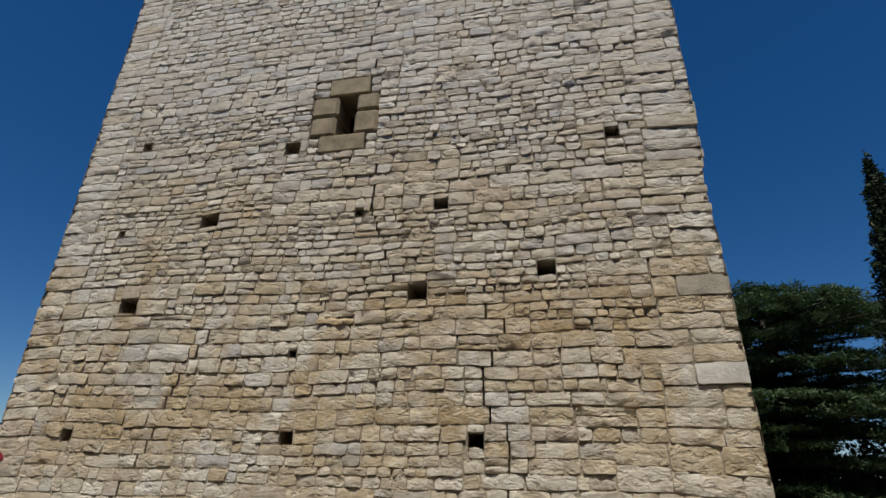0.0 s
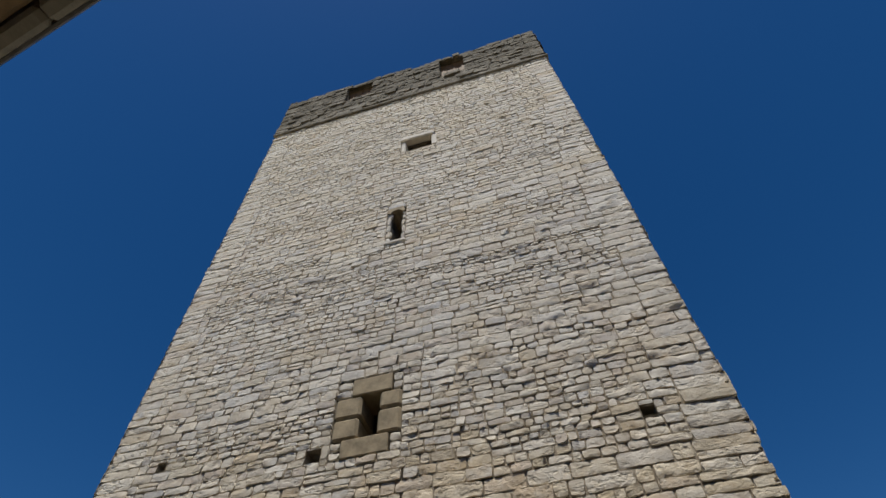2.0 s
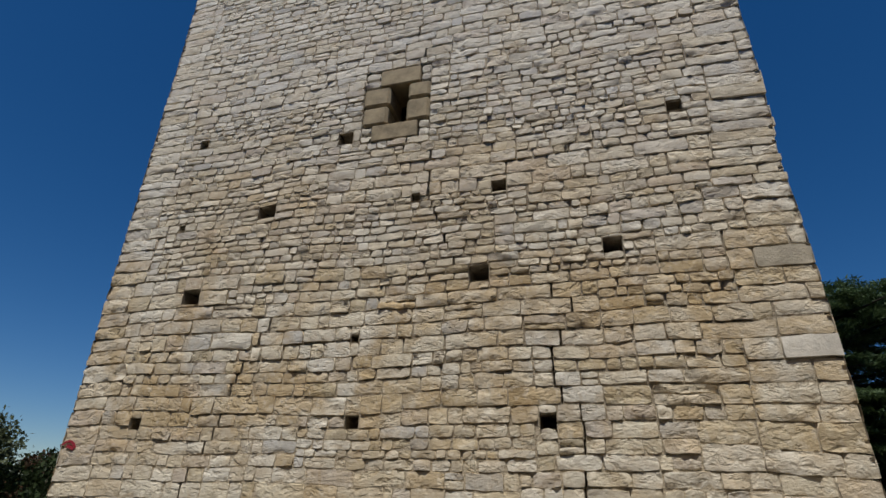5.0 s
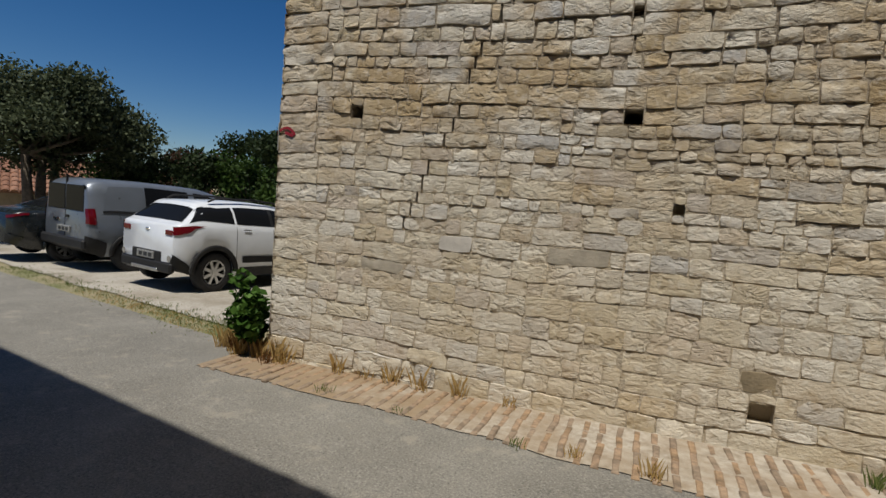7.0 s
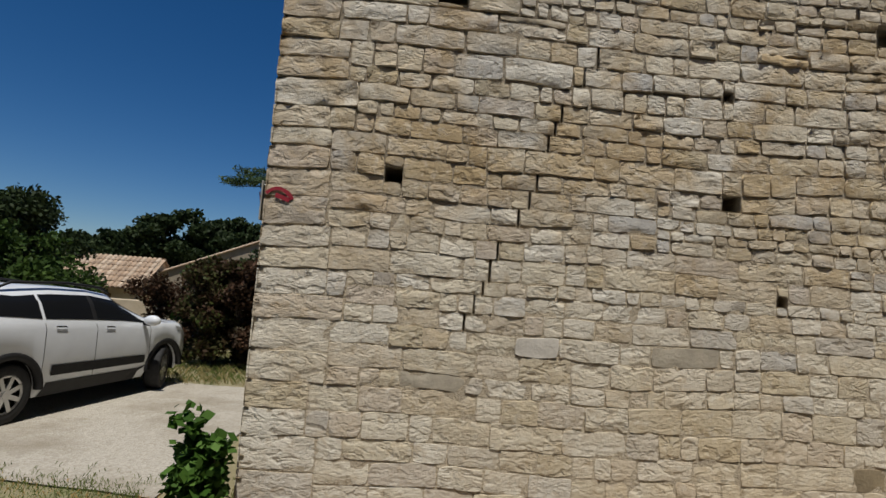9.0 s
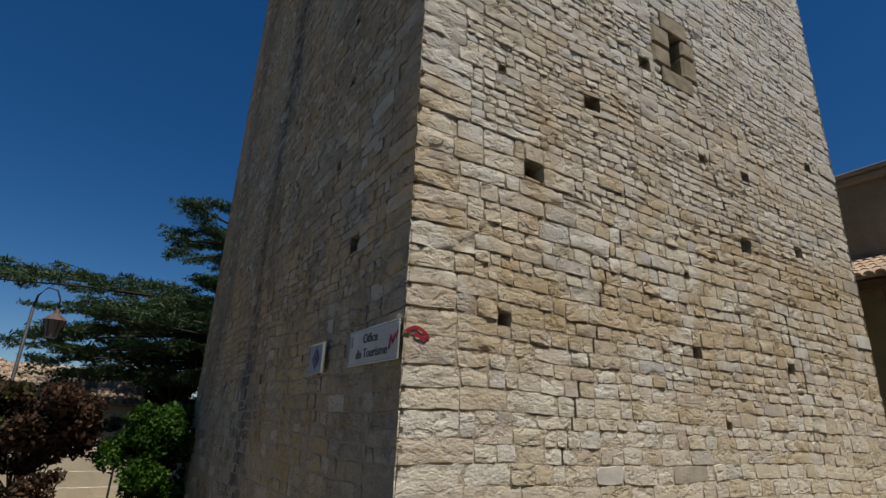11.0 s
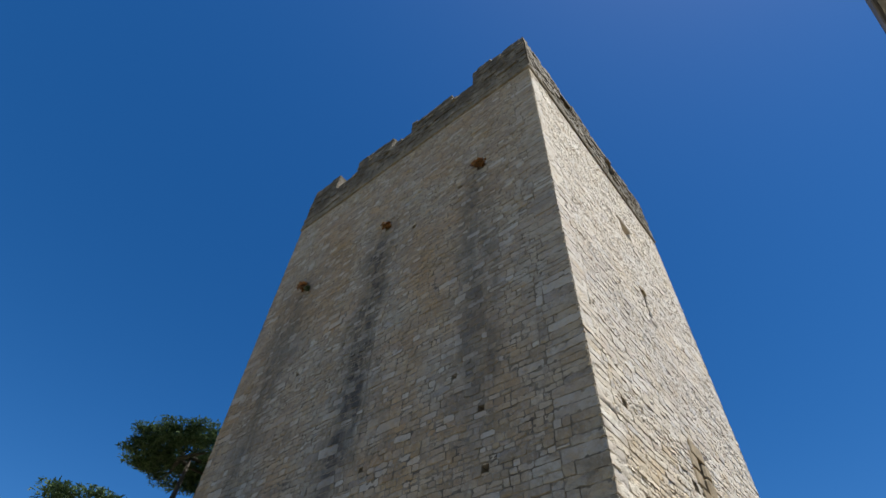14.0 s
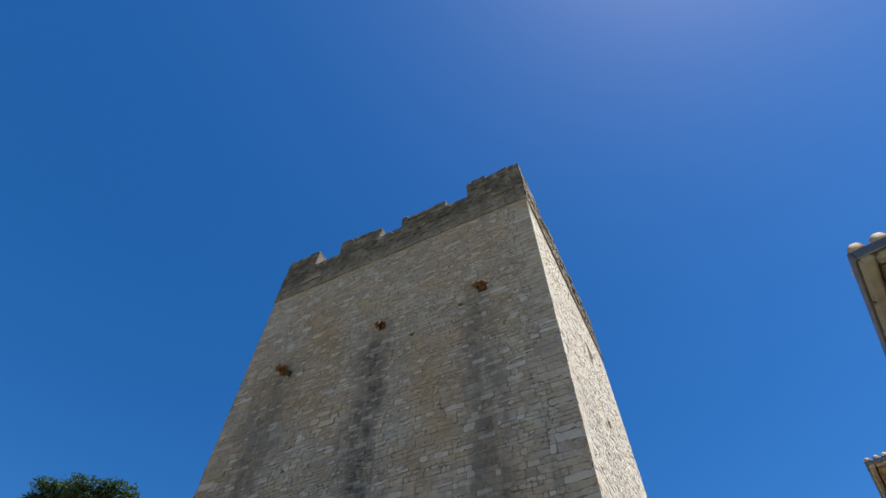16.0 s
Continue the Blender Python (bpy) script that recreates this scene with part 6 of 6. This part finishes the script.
for s in (-1, 1):
    V, F = [], []
    tube(V, F, [(0.62, s * 0.56, 1.42), (0.75, s * 0.56, 1.475), (1.5, s * 0.565, 1.495), (2.05, s * 0.555, 1.455), (2.2, s * 0.55, 1.39)], [0.015, 0.018, 0.018, 0.018, 0.012], 6)
    part_of("roof_rail", V, F, CLADDING, hatch, "", True)
    bm = bmesh.new()
    bmesh.ops.create_uvsphere(bm, u_segments=14, v_segments=8, radius=1, matrix=Matrix.Translation((2.62, s * 0.955, 1.04)) @ Matrix.Diagonal((0.075, 0.125, 0.075, 1)))
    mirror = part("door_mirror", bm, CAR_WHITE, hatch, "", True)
    part("mirror_foot", box_bm(2.6, 2.68, s * 0.87 - 0.05, s * 0.87 + 0.05, 0.96, 1.0, 0.01), CLADDING, mirror)
    bm = bmesh.new()
    bmesh.ops.create_cone(bm, cap_ends=True, segments=16, radius1=0.05, radius2=0.045, depth=0.03, matrix=Matrix.Translation((-0.005, s * 0.62, 0.53)) @ Matrix.Rotation(math.pi / 2, 4, "Y"))
    part("fog_lamp", bm, CHROME, hatch)
sh.patch("headlamp", [(3.45, 4.1), (3.82, 3.9), (3.8, 4.8), (3.4, 4.9)], PLATE, hatch, "clear headlamp", 0.008)

# silver-blue small van
VAN = {"length": 4.38, "wheels": (0.78, 3.5), "arch": 0.37, "radius": 0.315, "spokes": 9, "steer": 0, "arch_m": CLADDING, "rim": GALV,
       "width": ([0, 0.04, 0.12, 0.3, 3.3, 3.9, 4.2, 4.38], [0.80, 0.86, 0.89, 0.905, 0.905, 0.86, 0.76, 0.6]),
       "roof_width": ([0, 0.3, 2.0, 3.0], [0.7, 0.72, 0.7, 0.62]),
       "belt": ([0, 0.4, 3.1, 3.5, 4.1, 4.3, 4.38], [1.08, 1.09, 1.05, 1.05, 0.94, 0.8, 0.7]),
       "top": ([0, 0.05, 0.16, 0.3, 1.2, 2.2, 2.7, 3.45, 3.6], [1.58, 1.63, 1.68, 1.70, 1.71, 1.68, 1.57, 1.1, 1.06]),
       "bottom": ([0, 0.25, 0.8, 3.5, 4.1, 4.38], [0.42, 0.3, 0.24, 0.24, 0.28, 0.36])}
van, sh = car("silver_van", -6.85, 2.6, 79, VAN, CAR_SILVER, "silver-blue small van with panelled rear side")
sh.patch("side_window", [(1.02, 5.15), (1.95, 5.15), (1.9, 6.85), (1.02, 6.9)], CAR_GLASS, van)
sh.patch("side_window", [(2.07, 5.15), (3.05, 5.15), (2.65, 6.75), (2.03, 6.85)], CAR_GLASS, van)
sh.patch("side_panel", [(0.25, 5.15), (0.99, 5.15), (0.99, 6.85), (0.36, 6.75)], CAR_SILVER, van, "blanked window panel", 0.012)
sh.patch("panel_strip", [(0.24, 4.95), (0.99, 4.95), (0.99, 5.12), (0.24, 5.12)], CLADDING, van, "", 0.014, 6, 1)
sh.patch("tail_lamp", [(0.0, 3.5), (0.13, 3.5), (0.12, 5.25), (0.0, 5.25)], TAIL_RED, van, "tall red tail lamp", 0.012)
sh.patch("rear_bumper", [(0.0, 1.0), (0.3, 1.0), (0.3, 2.5), (0.0, 2.6)], CLADDING, van, "grey-black bumper", 0.03)
part("bumper_beam", box_bm(-0.07, 0.03, -0.84, 0.84, 0.42, 0.6, 0.03), CLADDING, van)
part("rear_door_window", box_bm(-0.008, 0.03, -0.71, -0.012, 1.08, 1.57, 0.02), CAR_GLASS, van)
part("rear_door_window", box_bm(-0.008, 0.03, 0.012, 0.71, 1.08, 1.57, 0.02), CAR_GLASS, van)
part("door_split", box_bm(-0.006, 0.03, -0.006, 0.006, 0.6, 1.74), CLADDING, van)
part("door_handle", box_bm(-0.03, 0.02, -0.16, -0.04, 0.95, 1.0, 0.01), CLADDING, van)
part("badge", box_bm(-0.01, 0.02, 0.2, 0.45, 0.86, 0.92, 0.005), CHROME, van)
bar_plate(van, sh, -0.02, 0.74, 0.5)
sh.across("windscreen", 2.75, 3.4, 7.3, CAR_GLASS, van)

# dark saloon beyond it
SALOON = {"length": 4.6, "wheels": (0.95, 3.65), "arch": 0.36, "radius": 0.31, "spokes": 9, "steer": 0, "arch_m": CAR_DARK,
          "width": ([0, 0.06, 0.2, 0.5, 3.8, 4.3, 4.6], [0.68, 0.78, 0.85, 0.88, 0.88, 0.8, 0.58]),
          "roof_width": ([0, 1.0, 2.0, 3.0], [0.55, 0.58, 0.58, 0.56]),
          "belt": ([0, 0.2, 0.9, 3.2, 3.6, 4.3, 4.6], [0.92, 0.98, 0.98, 0.92, 0.93, 0.82, 0.65]),
          "top": ([0, 0.2, 0.6, 1.35, 1.9, 2.4, 3.3, 3.5], [0.93, 1.0, 1.04, 1.39, 1.44, 1.42, 0.98, 0.94]),
          "bottom": ([0, 0.3, 0.9, 3.7, 4.2, 4.6], [0.4, 0.28, 0.2, 0.2, 0.26, 0.36])}
saloon, sh = car("dark_saloon", -8.75, 2.45, 80, SALOON, CAR_DARK, "dark grey saloon with red tail lamps")
sh.patch("side_window", [(0.95, 5.15), (1.95, 5.15), (1.95, 6.9), (1.4, 6.8)], CAR_GLASS, saloon)
sh.patch("side_window", [(2.0, 5.15), (3.05, 5.15), (2.5, 6.85), (2.0, 6.9)], CAR_GLASS, saloon)
sh.across("rear_window", 0.68, 1.28, 7.4, CAR_GLASS, saloon)
sh.across("windscreen", 2.55, 3.2, 7.4, CAR_GLASS, saloon)
sh.patch("tail_lamp", [(0.0, 4.05), (0.3, 4.2), (0.3, 4.8), (0.0, 4.8)], TAIL_RED, saloon, "red tail lamp", 0.01)
sh.patch("rear_bumper", [(0.0, 1.0), (0.4, 1.0), (0.4, 2.2), (0.0, 2.3)], CAR_DARK, saloon, "", 0.02)
bar_plate(saloon, sh, -0.014, 0.62, 0.5)

# ---- the nearest stones of the front and the bricks at its foot, one by one ----
for v, f, g, material in ONES:
    part_of("stone", v, f, material, front_wall, "", g)
for k, (x, y, stretch, turn, dz) in enumerate(BRICK_PLACES):
    ob = new("brick", BRICK_MESHES[(k * 7) % 9])
    ob.parent = band
    ob.matrix_basis = pose(x, y, ground_z(x, y) + 0.012 + dz, 0, 0, turn) @ Matrix.Diagonal((1, stretch, 1, 1))
